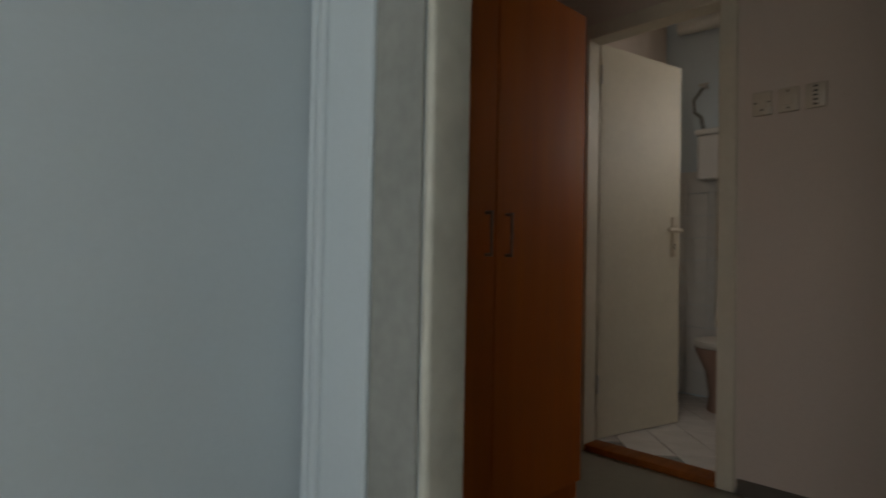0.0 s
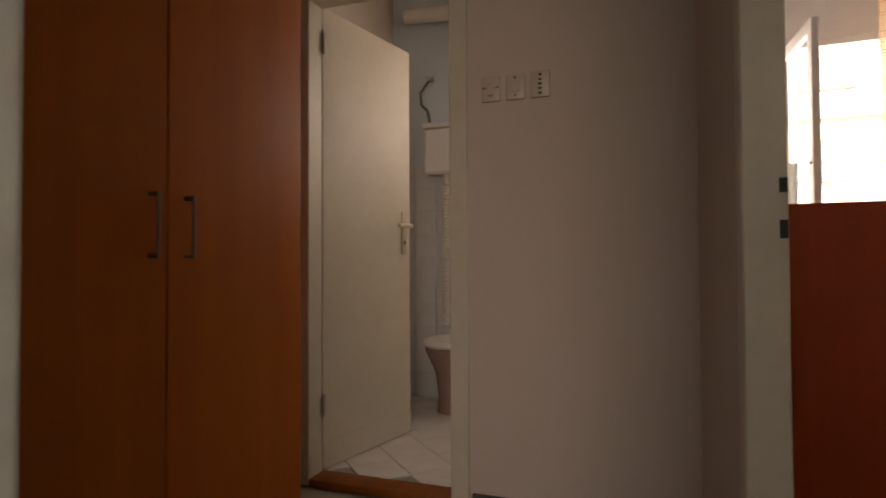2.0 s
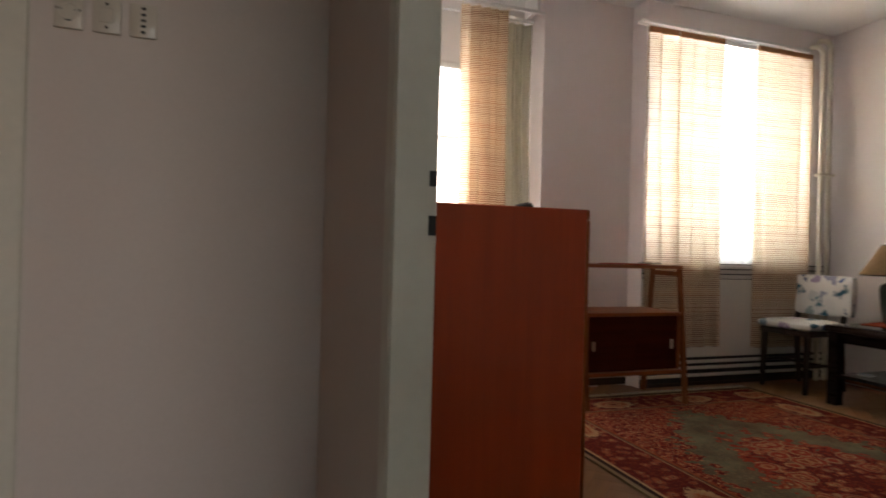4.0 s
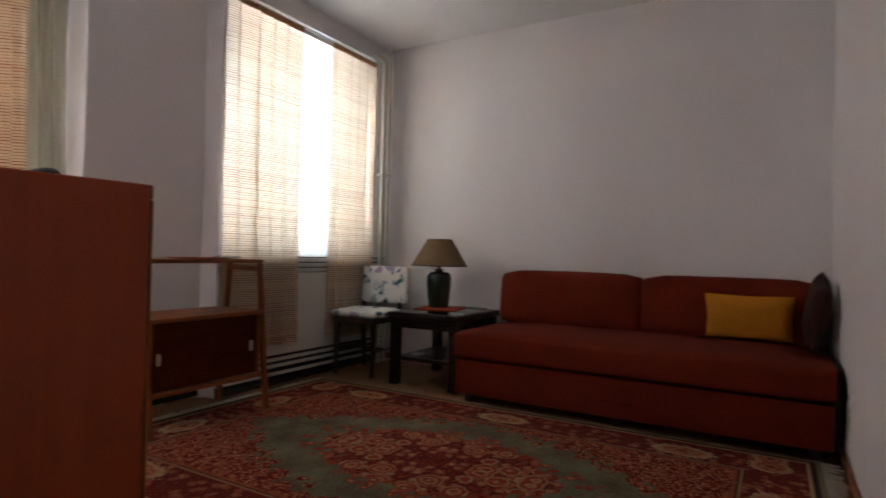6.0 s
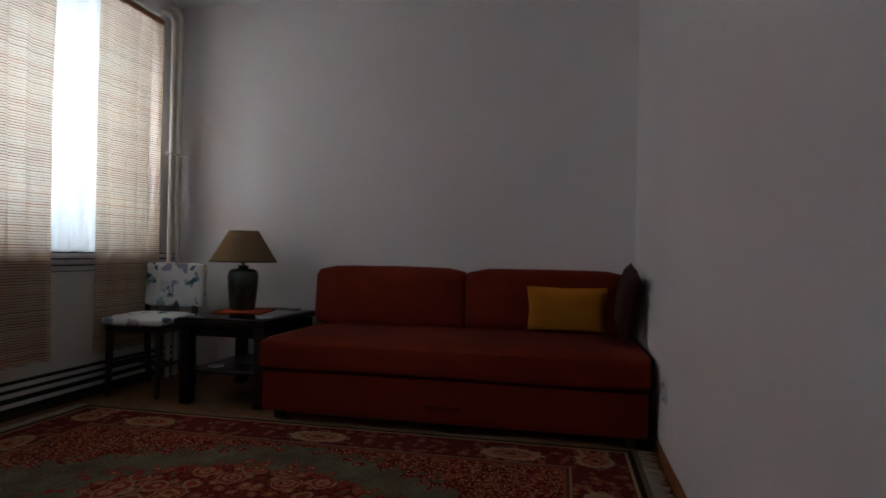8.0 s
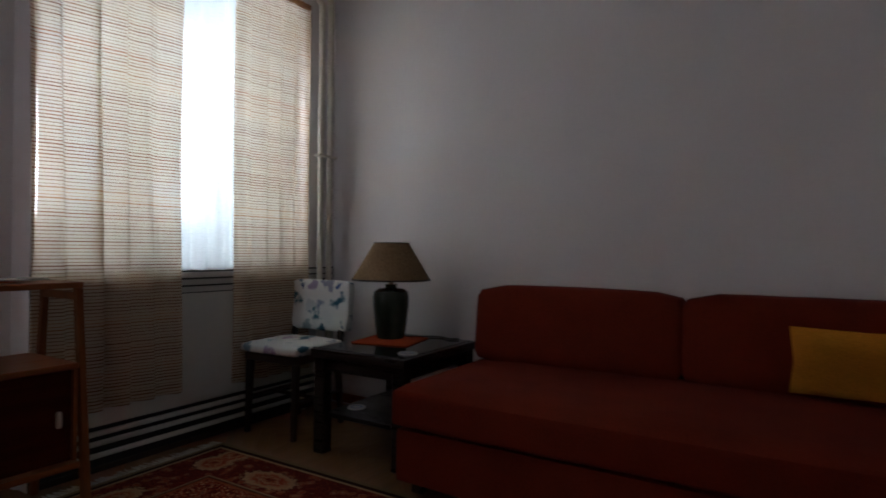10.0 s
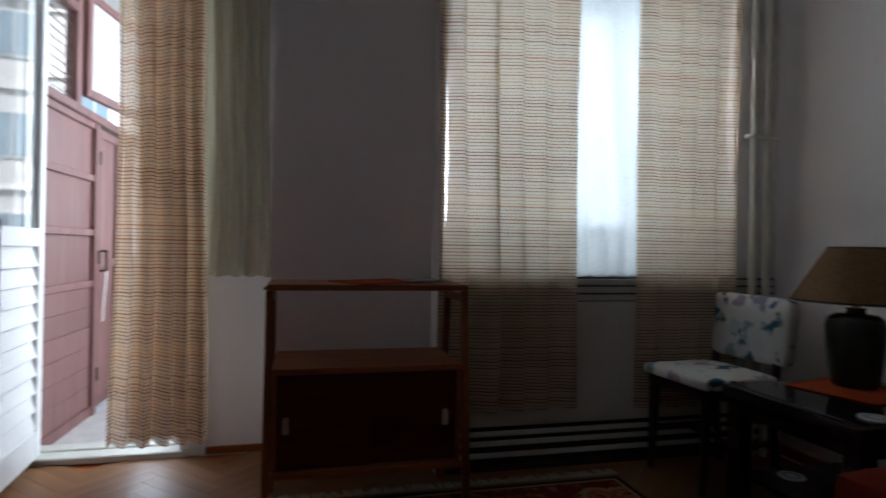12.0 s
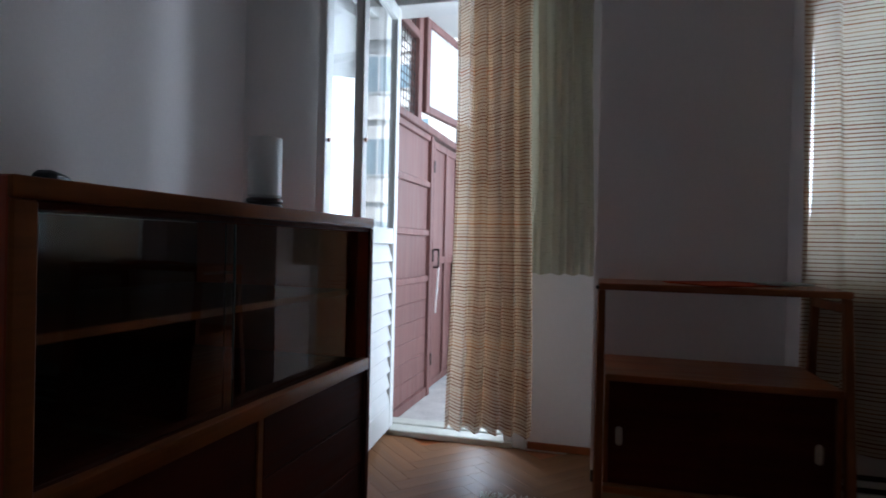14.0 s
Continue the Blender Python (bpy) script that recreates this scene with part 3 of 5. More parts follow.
bm = box(bmesh.new(), -0.17, 0.17, -0.14, -0.001, 0, 0.29, 0.025, 3)
part("tank", bm, M_CERAMIC, cs)
part("lid", B(-0.178, 0.178, -0.148, -0.001, 0.291, 0.325, bev=0.01, seg=2), M_CERAMIC, cs)
bm = rod(bmesh.new(), (-0.04, -0.07, -0.06), (-0.04, -0.07, 0.0), 0.022)
part("outlet", bm, M_PVC, cs)
pts = [(-0.16, -0.05, 0.36), (-0.165, -0.07, 0.42), (-0.205, -0.08, 0.46), (-0.215, -0.07, 0.54), (-0.175, -0.06, 0.6), (-0.16, -0.04, 0.63)]
part("water_hose", tube(bmesh.new(), [(-0.15, -0.06, 0.30)] + pts, 0.009), M_HOSE, cs, "flexible metal water hose")
bm = rod(bmesh.new(), (-0.16, -0.001, 0.635), (-0.16, -0.06, 0.635), 0.014)
rod(bm, (-0.19, -0.05, 0.645), (-0.13, -0.05, 0.645), 0.007)
part("valve", bm, M_CHROME, cs, "small chrome water valve")
rib = [(0.0, 0.0)]
for i in range(42):
    rib += [(0.021, i * 0.021), (0.027, i * 0.021 + 0.004), (0.027, i * 0.021 + 0.014), (0.021, i * 0.021 + 0.018)]
fp = lathe(bmesh.new(), rib + [(0.0, 0.88)], 12)
bmesh.ops.translate(fp, verts=fp.verts, vec=(-0.02, 3.55, 0.505))
solid("flush_pipe", fp, M_PVC, "white ribbed flush pipe below the cistern", "pipe")
tl = thing("toilet", pose(0.10, 3.38, 0.018), "toilet with a pinkish brown, shade-darkened ceramic bowl and closed white seat", "toilet")
bm = lathe(bmesh.new(), [(0.0, 0.0), (0.12, 0.0), (0.11, 0.10), (0.13, 0.24), (0.185, 0.36), (0.19, 0.39), (0.15, 0.39), (0.0, 0.30)], 28)
bmesh.ops.scale(bm, vec=(0.95, 1.25, 1), verts=bm.verts)
part("bowl", bm, M_BOWL, tl, "ceramic bowl, pinkish brown with shading in the colour")
bm = lathe(bmesh.new(), [(0.0, 0.395), (0.19, 0.395), (0.198, 0.41), (0.19, 0.43), (0.0, 0.437)], 28)
bmesh.ops.scale(bm, vec=(0.95, 1.25, 1), verts=bm.verts)
part("seat_lid", bm, M_PVC, tl)
bm = tube(bmesh.new(), [(0.42, 3.56, 0.02), (0.42, 3.56, 2.3), (0.36, 3.56, 2.42), (0.1, 3.56, 2.5), (-0.3, 3.56, 2.52)], 0.05, 12)
solid("vent_pipe", bm, M_PVC, "thick white vent pipe bending under the ceiling", "pipe")

# ---------------------------------------------------------------- balcony door, its leaves, balcony
bd = thing("door_frame_balcony", pose(0, 0, 0), "white painted balcony door frame", "door frame", kind="structure")
part("jamb", B(BX0, BX0 + 0.045, YR - 0.02, YR + 0.15, 0.03, BZ, bev=0.004), M_WHITE, bd)
part("jamb", B(BX1 - 0.045, BX1, YR - 0.02, YR + 0.15, 0.03, BZ, bev=0.004), M_WHITE, bd)
part("head", B(BX0 + 0.045, BX1 - 0.045, YR - 0.02, YR + 0.15, BZ - 0.045, BZ, bev=0.004), M_WHITE, bd)
part("casing", B(BX1 + 0.001, BX1 + 0.06, YR - 0.022, YR - 0.001, 0.0, BZ + 0.05, bev=0.004), M_WHITE, bd)
part("sill", B(BX0, BX1, YR - 0.03, YR + 0.07, -0.005, 0.028, bev=0.005), M_CREAM_OLD, bd, "worn cream wooden door sill")
part("outer_sill", B(BX0 + 0.045, BX1 - 0.045, YR + 0.072, YR + 0.16, -0.005, 0.035, bev=0.005), M_CREAM_OLD, bd)


def balcony_leaf(m, w, top, label):
    """A narrow glazed leaf: stiles, rails, one pane above and tilted slats below."""
    t = thing("balcony_door_leaf", m, label, "door", group="open balcony door leaves")
    s = 0.062
    part("stile", B(0, s, -0.02, 0.02, 0.04, top, bev=0.004), M_WHITE, t)
    part("stile", B(w - s, w, -0.02, 0.02, 0.04, top, bev=0.004), M_WHITE, t)
    part("rail", B(s, w - s, -0.019, 0.019, top - 0.07, top - 0.001, bev=0.004), M_WHITE, t)
    part("rail", B(s, w - s, -0.019, 0.019, 0.98, 1.06, bev=0.004), M_WHITE, t)
    part("rail", B(s, w - s, -0.019, 0.019, 0.041, 0.17, bev=0.004), M_WHITE, t)
    p = part("pane", B(s - 0.005, w - s + 0.005, -0.002, 0.002, 1.055, top - 0.065), M_GLASS_LEAF, t, "clear window pane")
    p.visible_shadow = False
    for i in range(10):
        z = 0.175 + 0.08 * i
        bm = B(s, w - s, -0.006, 0.006, -0.05, 0.05, bev=0.002)
        bmesh.ops.transform(bm, verts=bm.verts, matrix=pose(0, 0, z + 0.045, 14))
        part("slat", bm, M_WHITE, t)
    k = rod(bmesh.new(), (w - 0.03, -0.03, 1.42), (w - 0.03, 0.03, 1.42), 0.009)
    part("lock_pin", k, M_BRONZE, t, "small dark lock pin")
    return t


balcony_leaf(pose(1.985, 4.17, 0, 0, 0, -86.0), 0.575, 2.19, "white glazed balcony door leaf with slatted lower panel, open inwards")
balcony_leaf(pose(1.900, 4.14, 0, 0, 0, -94.0), 0.56, 2.19, "white glazed outer balcony door leaf folded back")

bp = thing("balcony_partition", pose(1.90, 4.33, -0.03, 0, 0, 90 - 1.5), "brown painted wooden balcony partition with planks and panels", "partition")
# local x runs along the partition, local y towards the west
for i in range(6):
    z = 0.06 + i * 0.118
    part("plank", B(0.02, 0.70, 0.0, 0.022, z, z + 0.1165, bev=0.003), M_BROWN_OUT, bp)
part("bottom_rail", B(0.0, 0.74, -0.012, 0.03, 0.0, 0.058, bev=0.003), M_BROWN_OUT, bp)
for z0, z1 in ((0.79, 1.07), (1.11, 1.39), (1.43, 1.70)):
    part("panel", B(0.0, 0.70, 0.006, 0.02, z0, z1, bev=0.002), M_BROWN_OUT, bp)
for z in (0.768, 1.07, 1.39, 1.70):
    part("rail", B(0.0, 0.70, -0.012, 0.03, z, z + 0.04, bev=0.004), M_BROWN_OUT, bp)
part("post", B(0.70, 0.75, -0.02, 0.04, 0.0, 1.74, bev=0.004), M_BROWN_OUT, bp)
part("top_rail", B(0.0, 1.44, -0.03, 0.05, 1.741, 1.79, bev=0.005), M_BROWN_OUT, bp)
gate = part("gate", B(0.77, 1.40, 0.0, 0.02, 0.04, 1.72, bev=0.003), M_BROWN_OUT, bp)
for x0 in (0.765, 1.07, 1.36):
    part("gate_stile", B(x0, x0 + 0.045, -0.016, -0.001, 0.04, 1.72, bev=0.003), M_BROWN_OUT, bp)
for z in (0.04, 0.88, 1.67):
    part("gate_rail", B(0.811, 1.359, -0.014, -0.001, z, z + 0.05, bev=0.003), M_BROWN_OUT, bp)
part("gate_handle", tube(bmesh.new(), [(0.80, -0.016, 0.98), (0.80, -0.05, 0.98), (0.80, -0.05, 0.86), (0.80, -0.016, 0.86)], 0.007), M_CHAIR, bp, "dark iron pull handle")
part("cord", tube(bmesh.new(), [(0.80, -0.052, 0.86), (0.803, -0.045, 0.75), (0.797, -0.04, 0.66), (0.80, -0.035, 0.55)], 0.006), M_WHITE, bp, "pale cord hanging from the handle")
for z in (0.2, 0.9, 1.5):
    part("hinge", rod(bmesh.new(), (0.757, -0.022, z), (0.757, -0.022, z + 0.08), 0.008), M_CHAIR, bp)
part("corner_post", B(0.40, 0.47, -0.02, 0.04, 1.791, 2.64, bev=0.004), M_BROWN_OUT, bp)
part("high_rail", B(0.0, 0.40, -0.02, 0.03, 2.28, 2.33, bev=0.004), M_BROWN_OUT, bp)
for i in range(9):
    x = 0.02 + i * 0.045
    part("mesh_wire", rod(bmesh.new(), (x, 0.005, 1.79), (x, 0.005, 2.62), 0.003, None, 6), M_CHAIR, bp)
for i in range(17):
    z = 1.82 + i * 0.048
    part("mesh_wire", rod(bmesh.new(), (0.0, 0.005, z), (0.40, 0.005, z), 0.003, None, 6), M_CHAIR, bp)
ow = thing("open_transom", pose(1.935, 4.83, 1.82, 0, 0, 80), "brown framed frosted glass transom tilted open above the partition", "window")
for x0, x1, z0, z1 in ((0, 0.05, 0, 0.6), (0.80, 0.85, 0, 0.6), (0.05, 0.80, 0, 0.05), (0.05, 0.80, 0.55, 0.6)):
    part("frame", B(x0, x1, -0.018, 0.018, z0, z1, bev=0.004), M_BROWN_OUT, ow)
part("pane", B(0.048, 0.802, -0.003, 0.003, 0.048, 0.552), M_MILK, ow, "frosted pane")
solid("wall_balcony_front", B(1.95, 6.2, 5.62, 5.75, -0.16, 0.92), M_FACADE, "white rendered balcony parapet", "parapet", kind="structure", soft=False)
solid("wall_balcony_east", B(5.62, 5.75, 4.42, 5.62, -0.03, 2.62), M_FACADE, "white rendered balcony side wall", "wall", kind="structure", soft=False)

# ---------------------------------------------------------------- outside
solid("ground", B(-120, 120, 6.0, 260, -9.3, -9.2), M_STEPS, "grey-green yard and streets below", "ground", kind="structure", soft=False)
# Far panes have the reflected sky's pale blue put into their colour.
M_OUTGLASS = plain("far_glass_reflecting_sky", (0.28, 0.40, 0.48), 0.15, vary=0.3, fine=1.0, coarse=0.4, bumps=0.0)


def apartment_house(x, y, w, floors, label):
    t = thing("apartment_building", pose(x, y, -9.2), label, "building")
    h = floors * 2.9
    part("wall", B(0, w, 0, 10, 0, h), M_FACADE, t, soft=False)
    part("roof", B(-0.3, w + 0.3, -0.4, 10.3, h, h + 0.35), M_STEPS, t, "flat grey roof", soft=False)
    n = int(w // 3.2)
    for f in range(floors):
        part("ledge", B(0, w, -0.12, -0.001, f * 2.9 - 0.06 + 0.1, f * 2.9 + 0.1), M_FACADE, t, soft=False)
        for i in range(n):
            x0 = 0.8 + i * 3.2
            wf = part("window", B(x0, x0 + 1.8, -0.06, -0.001, f * 2.9 + 0.95, f * 2.9 + 2.35, bev=0.02), M_WHITE, t, soft=False)
            for k in range(3):
                part("pane", B(x0 + 0.08 + 0.57 * k, x0 + 0.58 + 0.57 * k, -0.075, -0.061, f * 2.9 + 1.04, f * 2.9 + 2.26), M_OUTGLASS, wf, soft=False)
    return t


apartment_house(1.5, 21.0, 21.0, 6, "white rendered apartment block with rows of three-part windows")
# Added block: its tall white front stands for the glaring sky above the partition.
apartment_house(-24.0, 30.0, 20.0, 9, "pale apartment block farther off with windows, added to whiten the sky gap")

# ---------------------------------------------------------------- window bay
win = thing("window_1", pose(0, 0, 0), "white framed window behind sheer curtains", "window", kind="structure")
part("frame", B(WX0, WX0 + 0.07, 4.18, 4.26, WZ0, WZ1, bev=0.005), M_WHITE, win)
part("frame", B(WX1 - 0.07, WX1, 4.18, 4.26, WZ0, WZ1, bev=0.005), M_WHITE, win)
part("frame", B(WX0 + 0.07, WX1 - 0.07, 4.18, 4.26, WZ0, WZ0 + 0.09, bev=0.005), M_WHITE, win)
part("frame", B(WX0 + 0.07, WX1 - 0.07, 4.18, 4.26, WZ1 - 0.08, WZ1, bev=0.005), M_WHITE, win)
part("mullion", B(4.445, 4.535, 4.175, 4.265, WZ0 + 0.09, WZ1 - 0.08, bev=0.005), M_WHITE, win)
for x0, x1 in ((WX0 + 0.07, 4.445), (4.535, WX1 - 0.07)):
    p = part("pane", B(x0, x1, 4.215, 4.221, WZ0 + 0.09, WZ1 - 0.08), M_GLASS, win, "clear window pane")
    p.visible_shadow = False
part("window_sill", B(XP1 + 0.001, 5.239, YN + 0.050, 4.17, 0.885, 0.905, bev=0.004), M_WHITE_PANEL, win, "broad cream window sill")

hc = thing("radiator_cover", pose(0, YN, 0), "cream panel radiator cover with dark grilles top and bottom", "radiator cover")
part("panel", B(XB + 0.001, XE - 0.001, -0.014, -0.004, 0.205, 0.768, bev=0.002), M_WHITE_PANEL, hc)
# Black sheet in place of the shaded hollow behind the slats.
part("grille_shade", B(XB + 0.001, XE - 0.001, -0.004, -0.002, 0.0, 0.884), M_BLACK, hc, "black sheet for the shade behind the grille")
for z in (0.785, 0.822, 0.859):
    part("slat", B(XB + 0.001, XE - 0.001, -0.014, -0.004, z - 0.012, z + 0.016, bev=0.003), M_HEATER, hc)
for z in (0.075, 0.128, 0.172):
    part("slat", B(XB + 0.001, XE - 0.001, -0.016, -0.004, z - 0.011, z + 0.012, bev=0.003), M_WHITE_PANEL, hc)
part("base_strip", B(XB + 0.001, XE - 0.001, -0.010, -0.004, 0.0, 0.028, bev=0.002), M_CHAIR, hc, "dark base strip")

for x, top in ((5.30, 2.60), (5.38, 2.66)):
    bm = tube(bmesh.new(), [(x, 3.625, 0.0), (x, 3.625, top - 0.06), (x - 0.015, 3.65, top - 0.015), (x - 0.04, 3.70, top)], 0.019, 14)
    solid("heating_pipe", bm, M_PIPE, "cream painted vertical heating pipe in the corner", "pipe", group="heating pipes in the corner")
bm = box(bmesh.new(), 5.255, 5.425, 3.60, 3.648, 1.582, 1.598, 0.004)
rod(bm, (5.34, 3.60, 1.59), (5.34, 3.71, 1.59), 0.006)
solid("pipe_clamp", bm, M_PIPE, "small cream metal pipe clamp", "clamp")


def curtain(name, x0, x1, y, z0, z1, folds, amp, mat, label, seed, gather=0.92, group="", doubled=0.0, heading=None, lap=0.0):
    """Hanging cloth with uneven folds that grow towards its foot, on a row of small rings."""
    rng = random.Random(seed)
    t = thing(name, pose((x0 + x1) / 2, y, z0), label, "curtain", group=group)
    nx, nz = folds * 14, 44
    w = x1 - x0
    ph = [rng.uniform(-0.9, 0.9) for _ in range(folds + 2)]
    am = [rng.uniform(0.55, 1.25) for _ in range(folds + 2)]
    bm = bmesh.new()
    rows = []
    for j in range(nz + 1):
        v = j / nz
        z = v * (z1 - z0)
        row = []
        for i in range(nx + 1):
            u = i / nx
            f = u * folds
            k = int(min(f, folds - 1e-6))
            s = math.sin(6.283 * f + 0.5 * math.sin(2.1 * f + ph[1]) + 0.5 * v * ph[2]) * (am[k] * (1 - (f - k)) + am[k + 1] * (f - k))
            s += 0.16 * math.sin(6.283 * (f * 2.3 + 0.7 * v) + ph[0])
            a = amp * (0.55 + 0.45 * (1 - v) ** 0.7)
            g = gather + (1 - gather) * (1 - v)
            x = (u - 0.5) * w * g - lap * w / folds * am[k] * s * min(1.0, 12 * u, 12 * (1 - u)) + 0.010 * math.sin(5 * v + ph[1] + 2.0 * u)
            zz = z + (0.003 * s if j == 0 else 0.0)
            row.append(bm.verts.new((x, a * s, zz)))
        rows.append(row)
    for ra, rb in zip(rows, rows[1:]):
        for i in range(nx):
            bm.faces.new((ra[i], ra[i + 1], rb[i + 1], rb[i]))
    rows_co = [[v.co.copy() for v in row] for row in rows]
    part("cloth", bm, mat, t)
    if doubled:
        back = bmesh.new()
        grid = [[back.verts.new((p.x, p.y * 0.8 + 0.035 + 0.006 * math.sin(40 * p.x), p.z + 0.012)) for p in row[int(nx * (1 - doubled)):]] for row in rows_co]
        for ra, rb in zip(grid, grid[1:]):
            for i in range(len(ra) - 1):
                back.faces.new((ra[i], ra[i + 1], rb[i + 1], rb[i]))
        part("folded_layer", back, mat, t)
    if heading:
        bm = box(bmesh.new(), -w * gather / 2, w * gather / 2, -0.011, 0.005, z1 - z0 - 0.030, z1 - z0 + 0.006, 0.003)
        part("heading_tape", bm, heading, t, "brown gathered heading")
    n = max(4, int(w / 0.09))
    for i in range(n):
        x = (i / (n - 1) - 0.5) * w * gather
        bm = lathe(bmesh.new(), [(0.008, -0.002), (0.011, -0.002), (0.011, 0.002), (0.008, 0.002), (0.008, -0.002)], 10)
        bmesh.ops.transform(bm, verts=bm.verts, matrix=pose(x, 0, z1 - z0 + 0.008, 90, 0, 0))
        part("ring", bm, M_PIPE, t)
    return t


curtain("sheer_curtain", 3.745, 5.232, 3.718, 0.888, 2.49, 13, 0.014, M_SHEER, "white translucent sheer curtain over the window", 3, 1.0)
curtain("striped_curtain", 3.700, 4.365, 3.655, 0.285, 2.51, 5, 0.018, M_CURTAIN, "cream curtain with thin brown stripes beside the pier", 11, 0.99, "striped window curtains", heading=M_HEADING, lap=0.17)
curtain("striped_curtain", 4.665, 5.24, 3.655, 0.265, 2.51, 5, 0.017, M_CURTAIN, "cream curtain with thin brown stripes near the heating pipes", 23, 0.95, "striped window curtains", heading=M_HEADING, lap=0.17)
rail = thing("curtain_rail", pose(3.62, 3.645, 2.528), "white painted double curtain rail below the ceiling", "curtain rail")
part("rail", B(0.0, 1.56, -0.016, 0.012, 0.0, 0.022, bev=0.003), M_WHITE, rail)
part("rail", B(0.0, 1.56, 0.028, 0.050, 0.0, 0.022, bev=0.003), M_WHITE, rail)
for x in (0.15, 0.78, 1.51):
    part("bracket", B(x - 0.012, x + 0.012, -0.01, 0.0545, 0.022, 0.034, bev=0.003), M_WHITE, rail)

curtain("striped_curtain", 2.375, 2.737, 3.84, 0.165, 2.53, 5, 0.034, M_CURTAIN, "cream and brown striped curtain drawn beside the balcony door", 31, 0.9, doubled=0.8, lap=0.22)
curtain("sheer_curtain", 2.64, 2.985, 4.005, 0.86, 2.53, 5, 0.022, M_SHEER_OLD, "yellowed sheer curtain gathered beside the balcony door", 41, 0.95)
rail2 = thing("curtain_rail", pose(1.86, 3.84, 2.548), "white curtain rail over the balcony door recess", "curtain rail")
part("rail", B(0.0, 1.13, -0.012, 0.012, 0.0, 0.02, bev=0.003), M_WHITE, rail2)
part("rail", B(0.0, 1.13, 0.154, 0.176, 0.0, 0.02, bev=0.003), M_WHITE, rail2)
for x in (0.05, 1.08):
    part("bracket", B(x - 0.012, x + 0.012, -0.01, 0.174, 0.02, 0.171, bev=0.003), M_WHITE, rail2)

# ---------------------------------------------------------------- sofa and cushions
def cushion_block(x0, x1, y0, y1, z0, z1, r, puff=0.01, seg=4):
    """An upholstered block: rounded edges, faces slightly swollen and uneven."""
    bm = B(x0, x1, y0, y1, z0, z1)
    bmesh.ops.subdivide_edges(bm, edges=bm.edges[:], cuts=7, use_grid_fill=True)
    c = Vector(((x0 + x1) / 2, (y0 + y1) / 2, (z0 + z1) / 2))
    h = Vector(((x1 - x0) / 2, (y1 - y0) / 2, (z1 - z0) / 2))
    for v in bm.verts:
        d = v.co - c
        inner = Vector([max(-(h[i] - r), min(h[i] - r, d[i])) for i in range(3)])
        off = d - inner
        if off.length > 1e-6:
            off = off.normalized() * r
        q = [1 - (abs(d[i]) / h[i]) ** 4 for i in range(3)]
        for i in range(3):
            j, k = (i + 1) % 3, (i + 2) % 3
            if abs(abs(d[i]) - h[i]) < 1e-5:
                off[i] += math.copysign(puff * q[j] * q[k], d[i])
        n = noise.noise(v.co * 6.0) * 0.003
        v.co = c + inner + off * (1 + n / max(r, 0.01))
    return bm


sf = thing("sofa", pose(0, 0, 0.012), "rust-red upholstered sofa bed with two back cushions", "sofa")
part("base", cushion_block(4.515, 5.36, 0.475, 2.450, 0.045, 0.265, 0.018, 0.004), M_SOFA, sf)
part("seat", cushion_block(4.490, 5.38, 0.465, 2.465, 0.268, 0.435, 0.035, 0.010), M_SOFA, sf)
for y0, y1 in ((0.485, 1.478), (1.482, 2.480)):
    bm = cushion_block(5.235, 5.43, y0, y1, 0.425, 0.800, 0.05, 0.012)
    for v in bm.verts:
        v.co.x += 0.20 * (v.co.z - 0.62) * 0.5
    part("back_cushion", bm, M_SOFA, sf)
part("end_panel", B(4.56, 5.42, 0.452, 0.464, 0.04, 0.42, bev=0.004), M_BLACK, sf, "black end panel")
part("back_board", B(5.44, 5.475, 0.47, 2.45, 0.04, 0.70, bev=0.004), M_CHAIR, sf)
for x in (4.58, 5.33):
    for y in (0.55, 1.46, 2.37):
        part("foot", B(x - 0.025, x + 0.025, y - 0.025, y + 0.025, 0.0, 0.048, bev=0.004), M_CHAIR, sf)
bm = tube(bmesh.new(), [(4.493, 1.38, 0.14), (4.478, 1.39, 0.145), (4.478, 1.53, 0.145), (4.493, 1.54, 0.14)], 0.006)
part("pull_tab", bm, M_SOFA, sf)


def pillow(name, m, w, h, t, mat, label, seed):
    rng = random.Random(seed)
    bm = bmesh.new()
    n = 16
    for side in (1, -1):
        grid = []
        for j in range(n + 1):
            row = []
            for i in range(n + 1):
                u, v = i / n * 2 - 1, j / n * 2 - 1
                bulge = ((1 - u ** 4) * (1 - v ** 4)) ** 0.55
                pinch = 1 - 0.06 * (1 - abs(u)) * abs(v) ** 3 - 0.0
                pinch2 = 1 - 0.06 * (1 - abs(v)) * abs(u) ** 3
                wr_ = 0.006 * noise.noise(Vector((u * 2.4, v * 2.4, seed)))
                row.append(bm.verts.new((u * w / 2 * pinch2, side * (bulge * t / 2 + wr_ * bulge), v * h / 2 * pinch)))
            grid.append(row)
        for a, b in zip(grid, grid[1:]):
            for i in range(n):
                f = (a[i], a[i + 1], b[i + 1], b[i])
                bm.faces.new(f if side < 0 else f[::-1])
    bmesh.ops.remove_doubles(bm, verts=bm.verts, dist=0.0008)
    t_ = thing(name, m, label, "cushion")
    part("cover", bm, mat, t_)
    return t_


pillow("cushion", pose(5.165, 0.855, 0.598, -20, 0, 90), 0.46, 0.285, 0.10, M_CUSHION_Y, "mustard yellow rectangular cushion leaning on the sofa back", 2)
pillow("cushion", pose(5.05, 0.522, 0.668, 8, -14, 0), 0.36, 0.36, 0.11, M_CUSHION_B, "dark brown square cushion at the sofa's end", 4)

